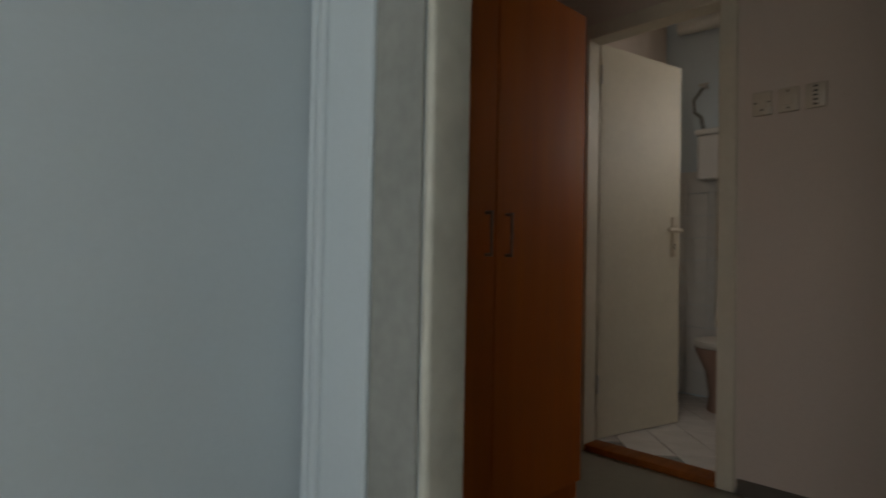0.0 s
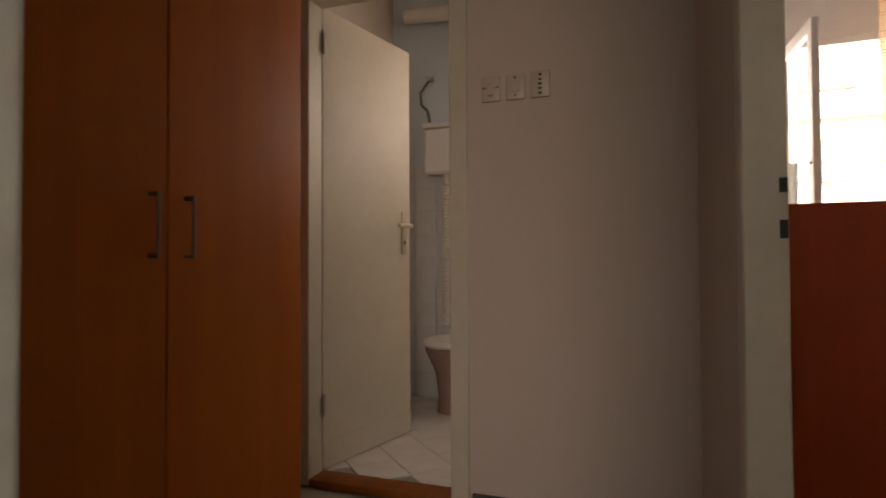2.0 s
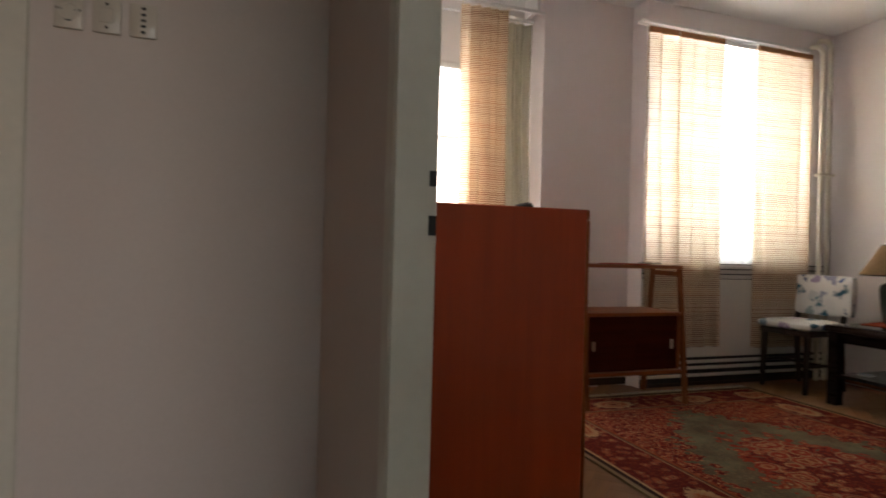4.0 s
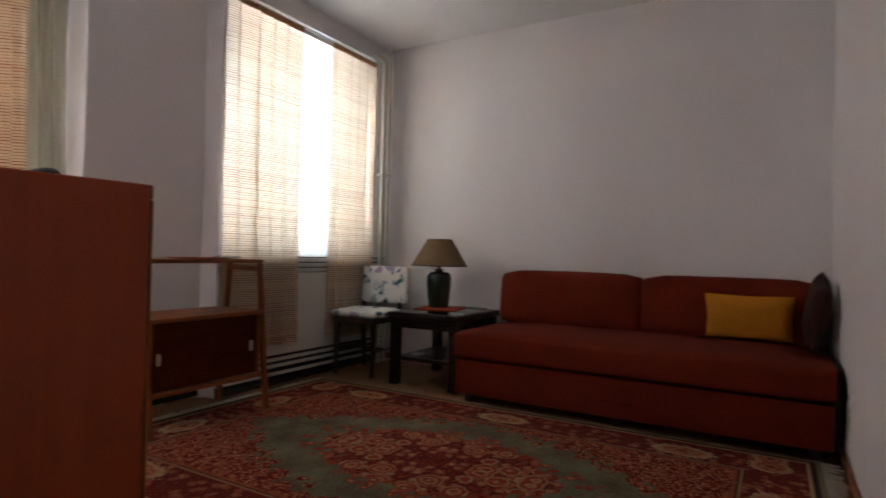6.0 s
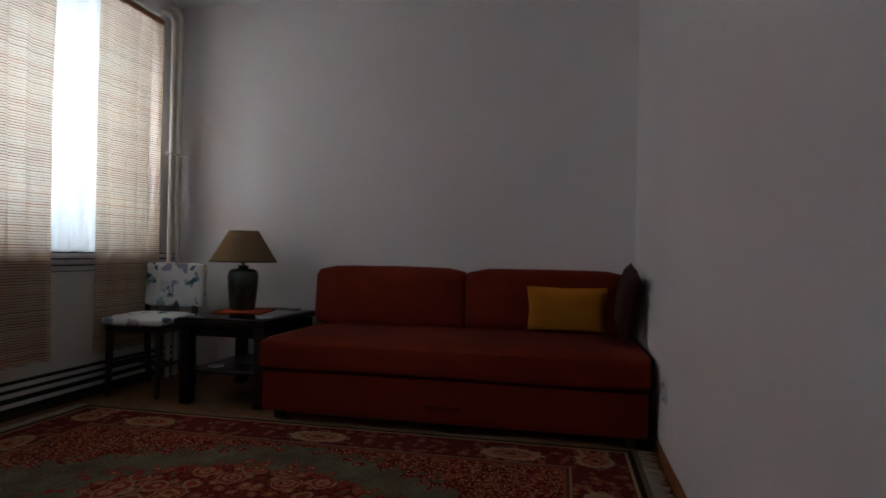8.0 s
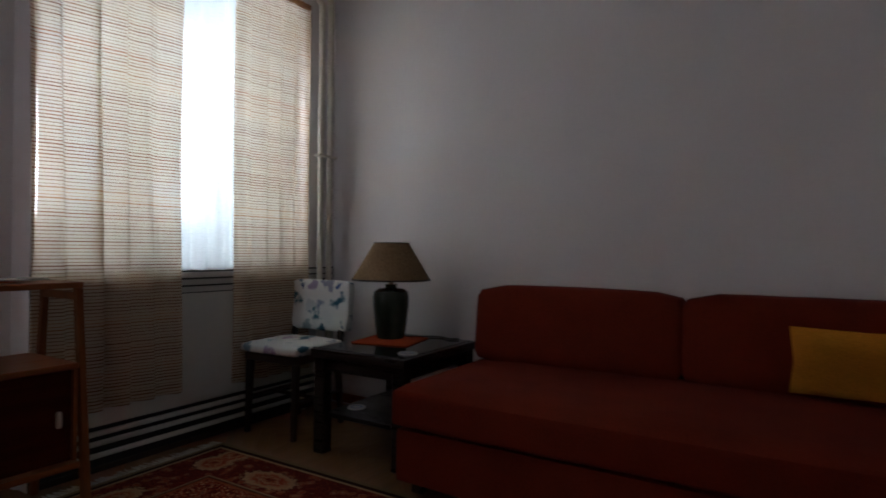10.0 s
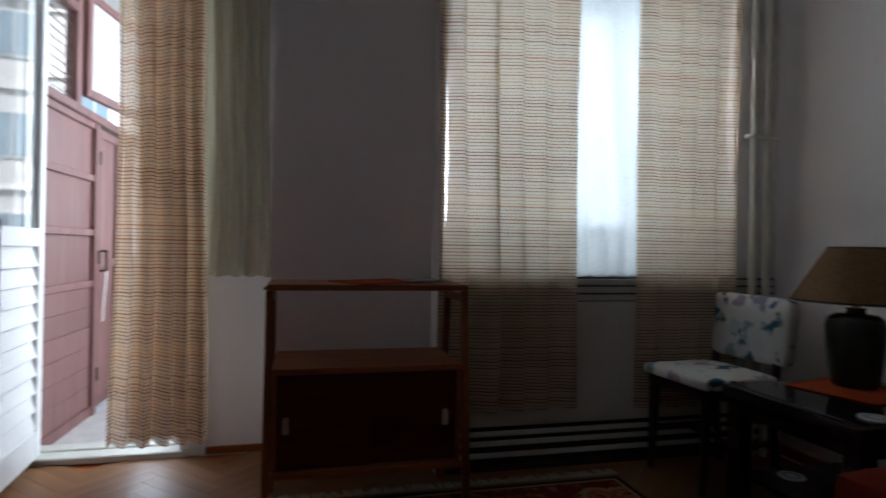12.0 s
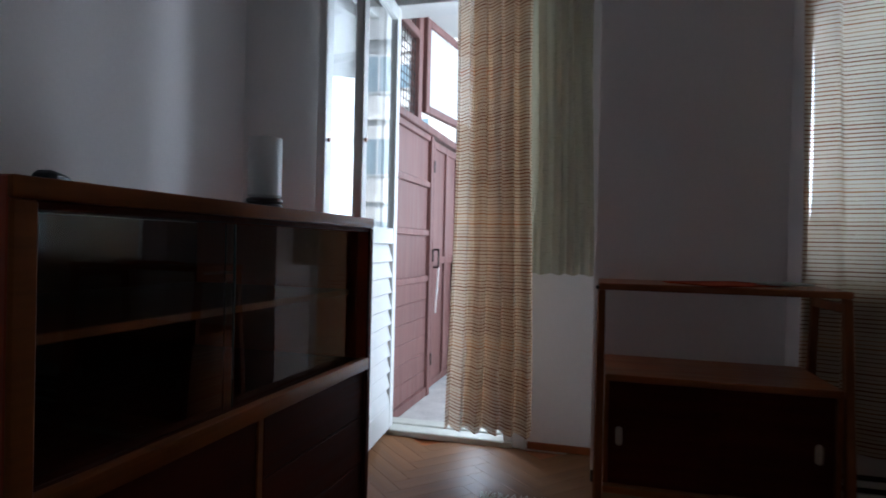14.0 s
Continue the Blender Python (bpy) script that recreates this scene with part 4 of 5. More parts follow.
# ---------------------------------------------------------------- side table, lamp, doily, coasters
tb = thing("side_table", pose(4.685, 2.53, 0.0), "low black-brown lacquered side table with a lower shelf", "table")
TW, TD = 0.675, 0.565
part("tabletop", B(0, TW, 0, TD, 0.470, 0.512, bev=0.004, seg=2), M_TABLE, tb)
part("glass_top", B(0.03, TW - 0.03, 0.03, TD - 0.03, 0.5125, 0.5155, bev=0.001), plain("black_glass", (0.012, 0.010, 0.010), 0.04, vary=0.05, bumps=0.0), tb, "glossy black glass inlay")
for y0, y1 in ((0.05, 0.07), (TD - 0.07, TD - 0.05)):
    part("apron", B(0.06, TW - 0.06, y0, y1, 0.40, 0.4695, bev=0.002), M_TABLE, tb)
for x0, x1 in ((0.05, 0.07), (TW - 0.07, TW - 0.05)):
    part("apron", B(x0, x1, 0.0715, TD - 0.0715, 0.40, 0.4695, bev=0.002), M_TABLE, tb)
for x in (0.045, TW - 0.045):
    for y in (0.045, TD - 0.045):
        part("leg", B(x - 0.032, x + 0.032, y - 0.032, y + 0.032, 0.0, 0.4695, bev=0.004), M_TABLE, tb)
part("lower_shelf", B(0.05, TW - 0.05, 0.05, TD - 0.05, 0.175, 0.197, bev=0.003), M_TABLE, tb)


def coaster(x, y, z):
    t = thing("coaster", pose(x, y, z), "round white coaster with a blue printed centre", "coaster", group="round coasters")
    part("disc", lathe(bmesh.new(), [(0.0, 0), (0.045, 0.0), (0.047, 0.003), (0.045, 0.006), (0.0, 0.006)], 28), M_CERAMIC, t)
    part("print", lathe(bmesh.new(), [(0.018, 0.0063), (0.032, 0.0068), (0.032, 0.0062)], 24), plain("faded_blue_print", (0.18, 0.25, 0.36), 0.4), t)


coaster(4.815, 2.60, 0.5157)
coaster(4.875, 2.955, 0.1972)

M_DOILY = weave("orange_crochet", (0.42, 0.062, 0.012), 0.3, sheen=0.0)


def doily(m, w, d, label):
    """A crochet mat with a scalloped edge of loops, lying slightly wavy."""
    t = thing("doily", m, label, "table mat")
    bm = bmesh.new()
    nx, ny = 18, 18
    g = [[bm.verts.new(((i / nx - 0.5) * w, (j / ny - 0.5) * d, 0.003 + 0.002 * noise.noise(Vector((i * 0.3, j * 0.3, w))))) for i in range(nx + 1)] for j in range(ny + 1)]
    for a, b in zip(g, g[1:]):
        for i in range(nx):
            bm.faces.new((a[i], a[i + 1], b[i + 1], b[i]))
    ex = bmesh.ops.extrude_face_region(bm, geom=bm.faces[:])
    bmesh.ops.translate(bm, verts=[v for v in ex["geom"] if isinstance(v, bmesh.types.BMVert)], vec=(0, 0, -0.003))
    bmesh.ops.recalc_face_normals(bm, faces=bm.faces[:])
    part("mat", bm, M_DOILY, t)
    bm = bmesh.new()
    n = 16
    for i in range(n):
        for ax in (0, 1):
            for sg in (-1, 1):
                u = ((i + 0.5) / n - 0.5)
                c = (u * w, sg * d / 2, 0.002) if ax == 0 else (sg * w / 2, u * d, 0.002)
                lathe(bm, [(0.004, 0), (0.010, 0.0), (0.011, 0.002), (0.010, 0.003), (0.004, 0.003)], 8, c)
    part("lace_edge", bm, M_DOILY, t)
    return t


doily(pose(5.085, 2.90, 0.5158, 0, 0, 12), 0.30, 0.30, "orange crocheted doily under the table lamp")
m_, nt_, b_, _o = nodes_of("dark_green_glaze")
f_ = noise_tex(nt_, 1.0, 5.0, (9, 9, 3))
nt_.links.new(ramp(nt_, f_, [(0.25, (0.012, 0.016, 0.012)), (0.5, (0.035, 0.045, 0.032)), (0.62, (0.09, 0.075, 0.045)), (0.8, (0.025, 0.04, 0.035))]), b_.inputs["Base Color"])
b_.inputs["Roughness"].default_value = 0.16
bump(nt_, b_, f_, 0.1, 0.003)
M_VASE = m_
m_, nt_, b_, out_ = nodes_of("tan_lampshade_cloth")
dif_, tra_, mx_ = (nt_.nodes.new("ShaderNodeBsdfDiffuse"), nt_.nodes.new("ShaderNodeBsdfTranslucent"), nt_.nodes.new("ShaderNodeMixShader"))
gr_ = ramp(nt_, noise_tex(nt_, 1.0, 3.0, (120, 120, 25)), [(0.3, (0.25, 0.155, 0.08)), (0.7, (0.36, 0.235, 0.13))])
nt_.links.new(gr_, dif_.inputs[0])
nt_.links.new(gr_, tra_.inputs[0])
mx_.inputs[0].default_value = 0.3
nt_.links.new(dif_.outputs[0], mx_.inputs[1])
nt_.links.new(tra_.outputs[0], mx_.inputs[2])
nt_.links.new(mx_.outputs[0], out_.inputs[0])
M_SHADE = m_
lp = thing("table_lamp", pose(5.155, 2.955, 0.519), "table lamp with a tan cone shade and dark glazed vase base", "lamp")
part("base", lathe(bmesh.new(), [(0.0, 0.0), (0.072, 0.0), (0.080, 0.012), (0.088, 0.08), (0.097, 0.17), (0.099, 0.225), (0.092, 0.252), (0.070, 0.268), (0.034, 0.272), (0.030, 0.285), (0.036, 0.292), (0.0, 0.294)], 40), M_VASE, lp)
part("neck", lathe(bmesh.new(), [(0.0, 0.29), (0.014, 0.292), (0.014, 0.34), (0.02, 0.345), (0.02, 0.40), (0.0, 0.40)], 18), M_BRONZE, lp)
part("shade", lathe(bmesh.new(), [(0.215, 0.318), (0.095, 0.518), (0.0935, 0.517), (0.213, 0.318), (0.215, 0.318)], 48), M_SHADE, lp)
for r, z in ((0.2155, 0.318), (0.0955, 0.516)):
    part("trim_ring", lathe(bmesh.new(), [(r - 0.004, z - 0.004), (r + 0.001, z - 0.004), (r + 0.001, z + 0.005), (r - 0.004, z + 0.005), (r - 0.004, z - 0.004)], 48), M_CHAIR, lp, "dark binding on the shade's edge")
bm = bmesh.new()
for k in range(3):
    a = 2.094 * k
    rod(bm, (0.012 * math.cos(a), 0.012 * math.sin(a), 0.49), (0.094 * math.cos(a), 0.094 * math.sin(a), 0.505), 0.002, None, 6)
rod(bm, (0, 0, 0.39), (0, 0, 0.495), 0.012, 0.012, 10)
part("spider", bm, M_BRONZE, lp)
bm = tube(bmesh.new(), [(0.06, -0.06, 0.006), (0.11, -0.10, 0.002), (0.16, -0.16, 0.002), (0.17, -0.24, 0.002), (0.13, -0.29, 0.002), (0.16, -0.34, 0.002)], 0.003, 6)
part("cable", bm, M_BLACK, lp, "thin black cable")

# ---------------------------------------------------------------- chair
m_, nt_, b_, _o = nodes_of("floral_print_cloth")
tc_ = nt_.nodes.new("ShaderNodeTexCoord")
vo_ = nt_.nodes.new("ShaderNodeTexVoronoi")
vo_.inputs["Scale"].default_value = 11.0
dn_ = nt_.nodes.new("ShaderNodeTexNoise")
dn_.inputs["Scale"].default_value = 14.0
mxv_ = nt_.nodes.new("ShaderNodeMix")
mxv_.data_type = "VECTOR"
mxv_.inputs[0].default_value = 0.12
nt_.links.new(tc_.outputs["Object"], dn_.inputs["Vector"])
nt_.links.new(tc_.outputs["Object"], mxv_.inputs[4])
nt_.links.new(dn_.outputs["Color"], mxv_.inputs[5])
nt_.links.new(mxv_.outputs[1], vo_.inputs["Vector"])
sepc_ = nt_.nodes.new("ShaderNodeSeparateColor")
nt_.links.new(vo_.outputs["Color"], sepc_.inputs[0])
hue_ = ramp(nt_, sepc_.outputs[0], [(0.0, (0.03, 0.05, 0.16)), (0.2, (0.04, 0.16, 0.20)), (0.34, (0.70, 0.69, 0.66)), (0.46, (0.70, 0.69, 0.66)), (0.56, (0.42, 0.26, 0.42)), (0.72, (0.10, 0.32, 0.34)), (0.86, (0.05, 0.12, 0.16)), (1.0, (0.05, 0.10, 0.36))])
petal_ = ramp(nt_, vo_.outputs["Distance"], [(0.32, (1, 1, 1)), (0.46, (0, 0, 0))])
nt_.links.new(mixc(nt_, petal_, (0.74, 0.73, 0.69), hue_), b_.inputs["Base Color"])
b_.inputs["Roughness"].default_value = 0.9
bump(nt_, b_, noise_tex(nt_, 220.0), 0.15, 0.002)
M_FLORAL = m_
ch = thing("chair", pose(4.93, 3.45, 0, 0, 0, 3), "dark wooden chair with white floral-print seat and back covers", "chair")
part("seat_frame", B(-0.19, 0.18, -0.19, 0.19, 0.395, 0.435, bev=0.004), M_CHAIR, ch)
part("seat", cushion_block(-0.215, 0.17, -0.205, 0.205, 0.436, 0.492, 0.025, 0.008), M_FLORAL, ch, "white floral seat cover")
for sy in (-1, 1):
    part("leg", bar(bmesh.new(), (-0.185, sy * 0.165, 0.0), (-0.17, sy * 0.165, 0.395), (0.026, 0.026), (0.036, 0.036)), M_CHAIR, ch)
    part("leg", bar(bmesh.new(), (0.205, sy * 0.165, 0.0), (0.165, sy * 0.165, 0.40), (0.026, 0.026), (0.034, 0.034)), M_CHAIR, ch)
    part("back_post", bar(bmesh.new(), (0.175, sy * 0.172, 0.44), (0.215, sy * 0.172, 0.79), (0.032, 0.030), (0.024, 0.026)), M_CHAIR, ch)
    part("stretcher", rod(bmesh.new(), (-0.178, sy * 0.165, 0.19), (0.185, sy * 0.165, 0.19), 0.011), M_CHAIR, ch)
part("stretcher", rod(bmesh.new(), (-0.01, -0.165, 0.19), (-0.01, 0.165, 0.19), 0.010), M_CHAIR, ch)
bm = cushion_block(0.165, 0.232, -0.222, 0.222, 0.0, 0.285, 0.02, 0.006)
bmesh.ops.transform(bm, verts=bm.verts, matrix=pose(0, 0, 0.545, 0, 5, 0) @ pose(0.0, 0, 0))
part("backrest_cover", bm, M_FLORAL, ch, "white cover with blue and green flowers")

# ---------------------------------------------------------------- rack with sliding doors
sh = thing("bookshelf", pose(3.0, 3.30, 0.0), "teak rack with slanted legs, open shelf and sliding doors", "shelf")
for x in (0.022, 0.735):
    part("front_leg", bar(bmesh.new(), (x, -0.035, 0.0), (x, 0.045, 0.845), (0.026, 0.036), (0.024, 0.030)), M_SHELF, sh)
    part("back_leg", bar(bmesh.new(), (x, 0.372, 0.0), (x, 0.300, 0.845), (0.026, 0.034), (0.024, 0.030)), M_SHELF, sh)
    part("side_rail", B(x - 0.011, x + 0.011, 0.047, 0.297, 0.800, 0.830, bev=0.003), M_SHELF, sh)
    part("peg", rod(bmesh.new(), (x - 0.02 if x < 0.3 else x + 0.02, 0.055, 0.852), (x, 0.055, 0.852), 0.006), M_CHAIR, sh)
part("top_board", B(0.012, 0.745, 0.022, 0.335, 0.846, 0.868, bev=0.003), M_SHELF_H, sh)
part("middle_board", B(0.037, 0.720, -0.005, 0.365, 0.553, 0.575, bev=0.003), M_SHELF_H, sh)
part("bottom_board", B(0.037, 0.720, -0.020, 0.365, 0.195, 0.217, bev=0.003), M_SHELF_H, sh)
part("back_panel", B(0.037, 0.720, 0.345, 0.352, 0.218, 0.552), M_SHELF_DOOR, sh)
for x0, x1 in ((0.037, 0.052), (0.705, 0.720)):
    part("side_panel", B(x0, x1, 0.005, 0.344, 0.218, 0.552, bev=0.002), M_SHELF_H, sh)
for x0, x1, y, hx in ((0.053, 0.385, 0.008, 0.085), (0.375, 0.704, 0.020, 0.662)):
    d = part("sliding_door", B(x0, x1, y, y + 0.009, 0.219, 0.551, bev=0.001), M_SHELF_DOOR, sh)
    part("finger_pull", B(hx - 0.011, hx + 0.011, y - 0.004, y + 0.002, 0.345, 0.405, bev=0.009, seg=3), M_SOCKET, d, "oval ivory finger pull")
doily(pose(3.42, 3.478, 0.8683, 0, 0, 34), 0.30, 0.22, "orange crocheted doily on the rack")
bm = B(-0.07, 0.07, -0.05, 0.05, 0.0, 0.008, bev=0.003)
pp = solid("folded_paper", bm, plain("grey_printed_paper", (0.35, 0.34, 0.30), 0.6, vary=0.4, fine=60, coarse=25), "small folded grey leaflet on the doily", "paper")
pp.matrix_basis = pose(3.60, 3.46, 0.8743, 0, 0, 25)

# ---------------------------------------------------------------- glass-fronted cabinet
cb = thing("display_cabinet", pose(1.4507, 2.0318, 0.0, 0, 0, -2.5), "red-brown veneered cabinet with sliding glass over doors and drawers", "cabinet")
CD, CL, CH = 0.73, 1.25, 1.068
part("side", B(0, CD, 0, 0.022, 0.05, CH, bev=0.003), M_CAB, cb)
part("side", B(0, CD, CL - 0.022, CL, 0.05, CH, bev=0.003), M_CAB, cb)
part("top", B(0, CD - 0.004, 0.0225, CL - 0.0225, CH - 0.022, CH - 0.001, bev=0.002), M_CAB_SHADE, cb)
part("back", B(0, 0.008, 0.0225, CL - 0.0225, 0.06, CH - 0.023), M_CAB_SHADE, cb)
part("bottom", B(0.009, CD - 0.01, 0.0225, CL - 0.0225, 0.05, 0.07), M_CAB_SHADE, cb)
part("middle_board", B(0.009, CD - 0.02, 0.0225, CL - 0.0225, 0.558, 0.578), M_CAB_SHADE, cb)
part("inner_shelf", B(0.009, CD - 0.08, 0.0225, CL - 0.0225, 0.800, 0.818), M_CAB_SHADE, cb)
part("shelf_edge", B(CD - 0.0795, CD - 0.070, 0.0225, CL - 0.0225, 0.800, 0.818, bev=0.002), M_CAB_EDGE, cb, "amber shelf edge")
part("top_edge", B(CD - 0.0035, CD + 0.010, 0.0, CL, CH - 0.034, CH, bev=0.004, seg=2), M_CAB_EDGE, cb, "amber moulded top edge")
part("lower_lip", B(CD - 0.02, CD + 0.003, 0.0225, CL - 0.0225, CH - 0.048, CH - 0.0345, bev=0.002), M_CAB_SHADE, cb)
part("mid_rail", B(CD - 0.0195, CD + 0.012, 0.0225, CL - 0.0225, 0.543, 0.585, bev=0.005, seg=2), M_CAB_EDGE, cb, "amber middle rail")
part("end_stile", B(CD + 0.0005, CD + 0.011, -0.002, 0.040, 0.05, CH - 0.035, bev=0.004), M_CAB_EDGE, cb, "amber end stile")
part("end_stile", B(CD + 0.0005, CD + 0.008, CL - 0.030, CL, 0.05, CH - 0.035, bev=0.003), M_CAB_SHADE, cb)
for y0, y1, x in ((0.041, 0.545, CD - 0.030), (0.52, CL - 0.031, CD - 0.040)):
    g = part("sliding_glass", B(x, x + 0.004, y0, y1, 0.586, CH - 0.05), M_GLASS_DARK, cb, "clear sliding glass pane")
    g.visible_shadow = False
part("glass_edge", B(CD - 0.031, CD - 0.025, 0.540, 0.545, 0.586, CH - 0.05), plain("glass_edge_green", (0.05, 0.06, 0.05), 0.3), cb, "greenish glass edge")
part("post", B(CD - 0.018, CD + 0.002, 0.607, 0.630, 0.071, 0.5425, bev=0.002), M_CAB_EDGE, cb)
part("door", B(CD - 0.016, CD, 0.042, 0.605, 0.073, 0.541, bev=0.002), M_CAB_SHADE, cb)
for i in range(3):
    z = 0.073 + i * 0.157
    part("drawer", B(CD - 0.016, CD + 0.001, 0.632, CL - 0.032, z, z + 0.154, bev=0.003), M_CAB_SHADE, cb)
for x in (0.05, CD - 0.06):
    for y in (0.06, CL - 0.08):
        part("foot", bar(bmesh.new(), (x, y, 0.0), (x, y, 0.05), (0.03, 0.03), (0.05, 0.05)), M_CAB, cb)
# the glass lamp on it
gl = thing("glass_lamp", pose(1.800, 3.26, CH), "small lamp with a frosted glass cylinder and dark ribbed base", "lamp")
bm = bmesh.new()
for i in range(4):
    lathe(bm, [(0.0, i * 0.018), (0.058, i * 0.018), (0.066, i * 0.018 + 0.005), (0.066, i * 0.018 + 0.012), (0.058, i * 0.018 + 0.0178), (0.0, i * 0.018 + 0.0178)], 32)
part("base", bm, M_CHAIR, gl, "dark brown turned wooden base")
m_, nt_, b_, out_ = nodes_of("milky_lamp_glass")
b_.inputs["Base Color"].default_value = (0.85, 0.87, 0.86, 1)
b_.inputs["Roughness"].default_value = 0.28
b_.inputs["Transmission Weight"].default_value = 0.72
part("cylinder", lathe(bmesh.new(), [(0.050, 0.072), (0.062, 0.082), (0.062, 0.295), (0.058, 0.295), (0.058, 0.086), (0.046, 0.076), (0.050, 0.072)], 36), m_, gl, "frosted glass cylinder")
part("bulb", lathe(bmesh.new(), [(0.0, 0.072), (0.016, 0.072), (0.016, 0.10), (0.028, 0.13), (0.028, 0.15), (0.0, 0.178)], 16), M_CERAMIC, gl)
bm = cushion_block(-0.02, 0.02, -0.035, 0.03, 0.0, 0.028, 0.011, 0.003)
for v in bm.verts:
    v.co.z *= 1 - 0.35 * (v.co.y + 0.05) / 0.09
solid("ornament", bm, M_BLACK, "small dark carved ornament lying on the cabinet", "ornament").matrix_basis = pose(2.04, 2.19, CH, 0, 0, 20)

# socket by the sofa
sk = thing("socket", pose(4.37, YS, 0.32), "white plastic wall socket beside the sofa", "socket")
part("plate", B(-0.04, 0.04, 0.0005, 0.012, -0.04, 0.04, bev=0.005, seg=2), M_CERAMIC, sk)
bm = lathe(bmesh.new(), [(0.0, 0.0), (0.019, 0.0), (0.019, 0.004), (0.024, 0.004), (0.024, 0.0)], 20)
bmesh.ops.transform(bm, verts=bm.verts, matrix=pose(0, 0.012, 0, -90))
part("ring", bm, M_CERAMIC, sk)

# ---------------------------------------------------------------- rug
RX0, RX1, RY0, RY1 = 2.59, 4.53, 0.53, 3.54
m_, nt_, b_, _o = nodes_of("oriental_rug_pile")
tc_ = nt_.nodes.new("ShaderNodeTexCoord")
sx_ = nt_.nodes.new("ShaderNodeSeparateXYZ")
nt_.links.new(tc_.outputs["Object"], sx_.inputs[0])


def calc(op, a, b=None, c=None):
    n = nt_.nodes.new("ShaderNodeMath")
    n.operation = op
    for s, v in zip(n.inputs, (a, b, c)):
        if v is None:
            continue
        if isinstance(v, (int, float)):
            s.default_value = v
        else:
            nt_.links.new(v, s)
    return n.outputs[0]


ax_, ay_ = calc("ABSOLUTE", sx_.outputs[0]), calc("ABSOLUTE", sx_.outputs[1])
hw_, hd_ = (RX1 - RX0) / 2, (RY1 - RY0) / 2
edge_ = calc("MINIMUM", calc("SUBTRACT", hw_, ax_), calc("SUBTRACT", hd_, ay_))
mir_ = nt_.nodes.new("ShaderNodeCombineXYZ")
nt_.links.new(ax_, mir_.inputs[0])
nt_.links.new(ay_, mir_.inputs[1])


wrp_ = nt_.nodes.new("ShaderNodeTexNoise")
wrp_.inputs["Scale"].default_value = 22.0
nt_.links.new(mir_.outputs[0], wrp_.inputs["Vector"])
vadd_ = nt_.nodes.new("ShaderNodeVectorMath")
vadd_.operation = "MULTIPLY_ADD"
vadd_.inputs[1].default_value = (0.035, 0.035, 0.0)
nt_.links.new(wrp_.outputs["Color"], vadd_.inputs[0])
nt_.links.new(mir_.outputs[0], vadd_.inputs[2])
warp_ = vadd_.outputs[0]


def vor(scale, feature="F1"):
    v = nt_.nodes.new("ShaderNodeTexVoronoi")
    v.feature = feature
    v.inputs["Scale"].default_value = scale
    nt_.links.new(warp_, v.inputs["Vector"])
    return v


big_, mid_, fine_ = vor(8.5), vor(19.0), vor(75.0)
wob_ = nt_.nodes.new("ShaderNodeTexNoise")
wob_.inputs["Scale"].default_value = 5.0
wob_.inputs["Detail"].default_value = 5.0
nt_.links.new(mir_.outputs[0], wob_.inputs["Vector"])
RED, DRED, CREAM, DARK, SAGE, ORG = (0.36, 0.038, 0.014), (0.15, 0.012, 0.008), (0.58, 0.38, 0.19), (0.035, 0.014, 0.010), (0.17, 0.185, 0.105), (0.45, 0.12, 0.036)
# rosettes, leaves and dots
ros_ = ramp(nt_, big_.outputs["Distance"], [(0.06, CREAM), (0.11, DRED), (0.20, ORG), (0.27, CREAM), (0.32, RED), (0.42, RED), (0.47, CREAM), (0.53, DRED)])
blos_ = ramp(nt_, mid_.outputs["Distance"], [(0.08, DRED), (0.14, CREAM), (0.24, ORG), (0.33, RED), (0.40, CREAM), (0.47, RED), (0.56, DRED)])
dots_ = ramp(nt_, fine_.outputs["Distance"], [(0.22, CREAM), (0.34, ORG), (0.46, RED), (0.62, DRED)])
dots_red_ = ramp(nt_, fine_.outputs["Distance"], [(0.16, ORG), (0.28, RED), (0.50, DRED)])
flom_ = ramp(nt_, mid_.outputs["Distance"], [(0.36, (1, 1, 1)), (0.42, (0, 0, 0))])
rosm_ = ramp(nt_, big_.outputs["Distance"], [(0.50, (1, 1, 1)), (0.54, (0, 0, 0))])
field_ = mixc(nt_, 0.55, mixc(nt_, flom_, dots_, blos_), dots_)
centre_ = mixc(nt_, rosm_, mixc(nt_, flom_, dots_red_, blos_), mixc(nt_, 0.25, ros_, dots_))


def ellipse(u, v, ru, rv):
    return calc("SQRT", calc("ADD", calc("POWER", calc("DIVIDE", u, ru), 2.0), calc("POWER", calc("DIVIDE", v, rv), 2.0)))


def repeat(v, step, start):
    return calc("SUBTRACT", calc("MODULO", calc("ADD", v, start), step), step / 2)


# pale oval medallions along the dark red border
long_ = ellipse(calc("SUBTRACT", ax_, hw_ - 0.20), repeat(ay_, 0.94, 0.47), 0.085, 0.165)
short_ = ellipse(calc("SUBTRACT", ay_, hd_ - 0.20), repeat(ax_, 0.60, 0.0), 0.085, 0.150)
corner_ = ellipse(calc("SUBTRACT", ax_, hw_ - 0.20), calc("SUBTRACT", ay_, hd_ - 0.20), 0.10, 0.10)
oval_d_ = calc("ADD", calc("MINIMUM", calc("MINIMUM", long_, short_), corner_), calc("MULTIPLY", calc("SUBTRACT", fine_.outputs["Distance"], 0.4), 0.35))
oval_ = ramp(nt_, oval_d_, [(0.16, DRED), (0.24, ORG), (0.36, CREAM), (0.48, RED), (0.56, ORG), (0.70, CREAM), (0.90, CREAM), (0.95, DARK)])
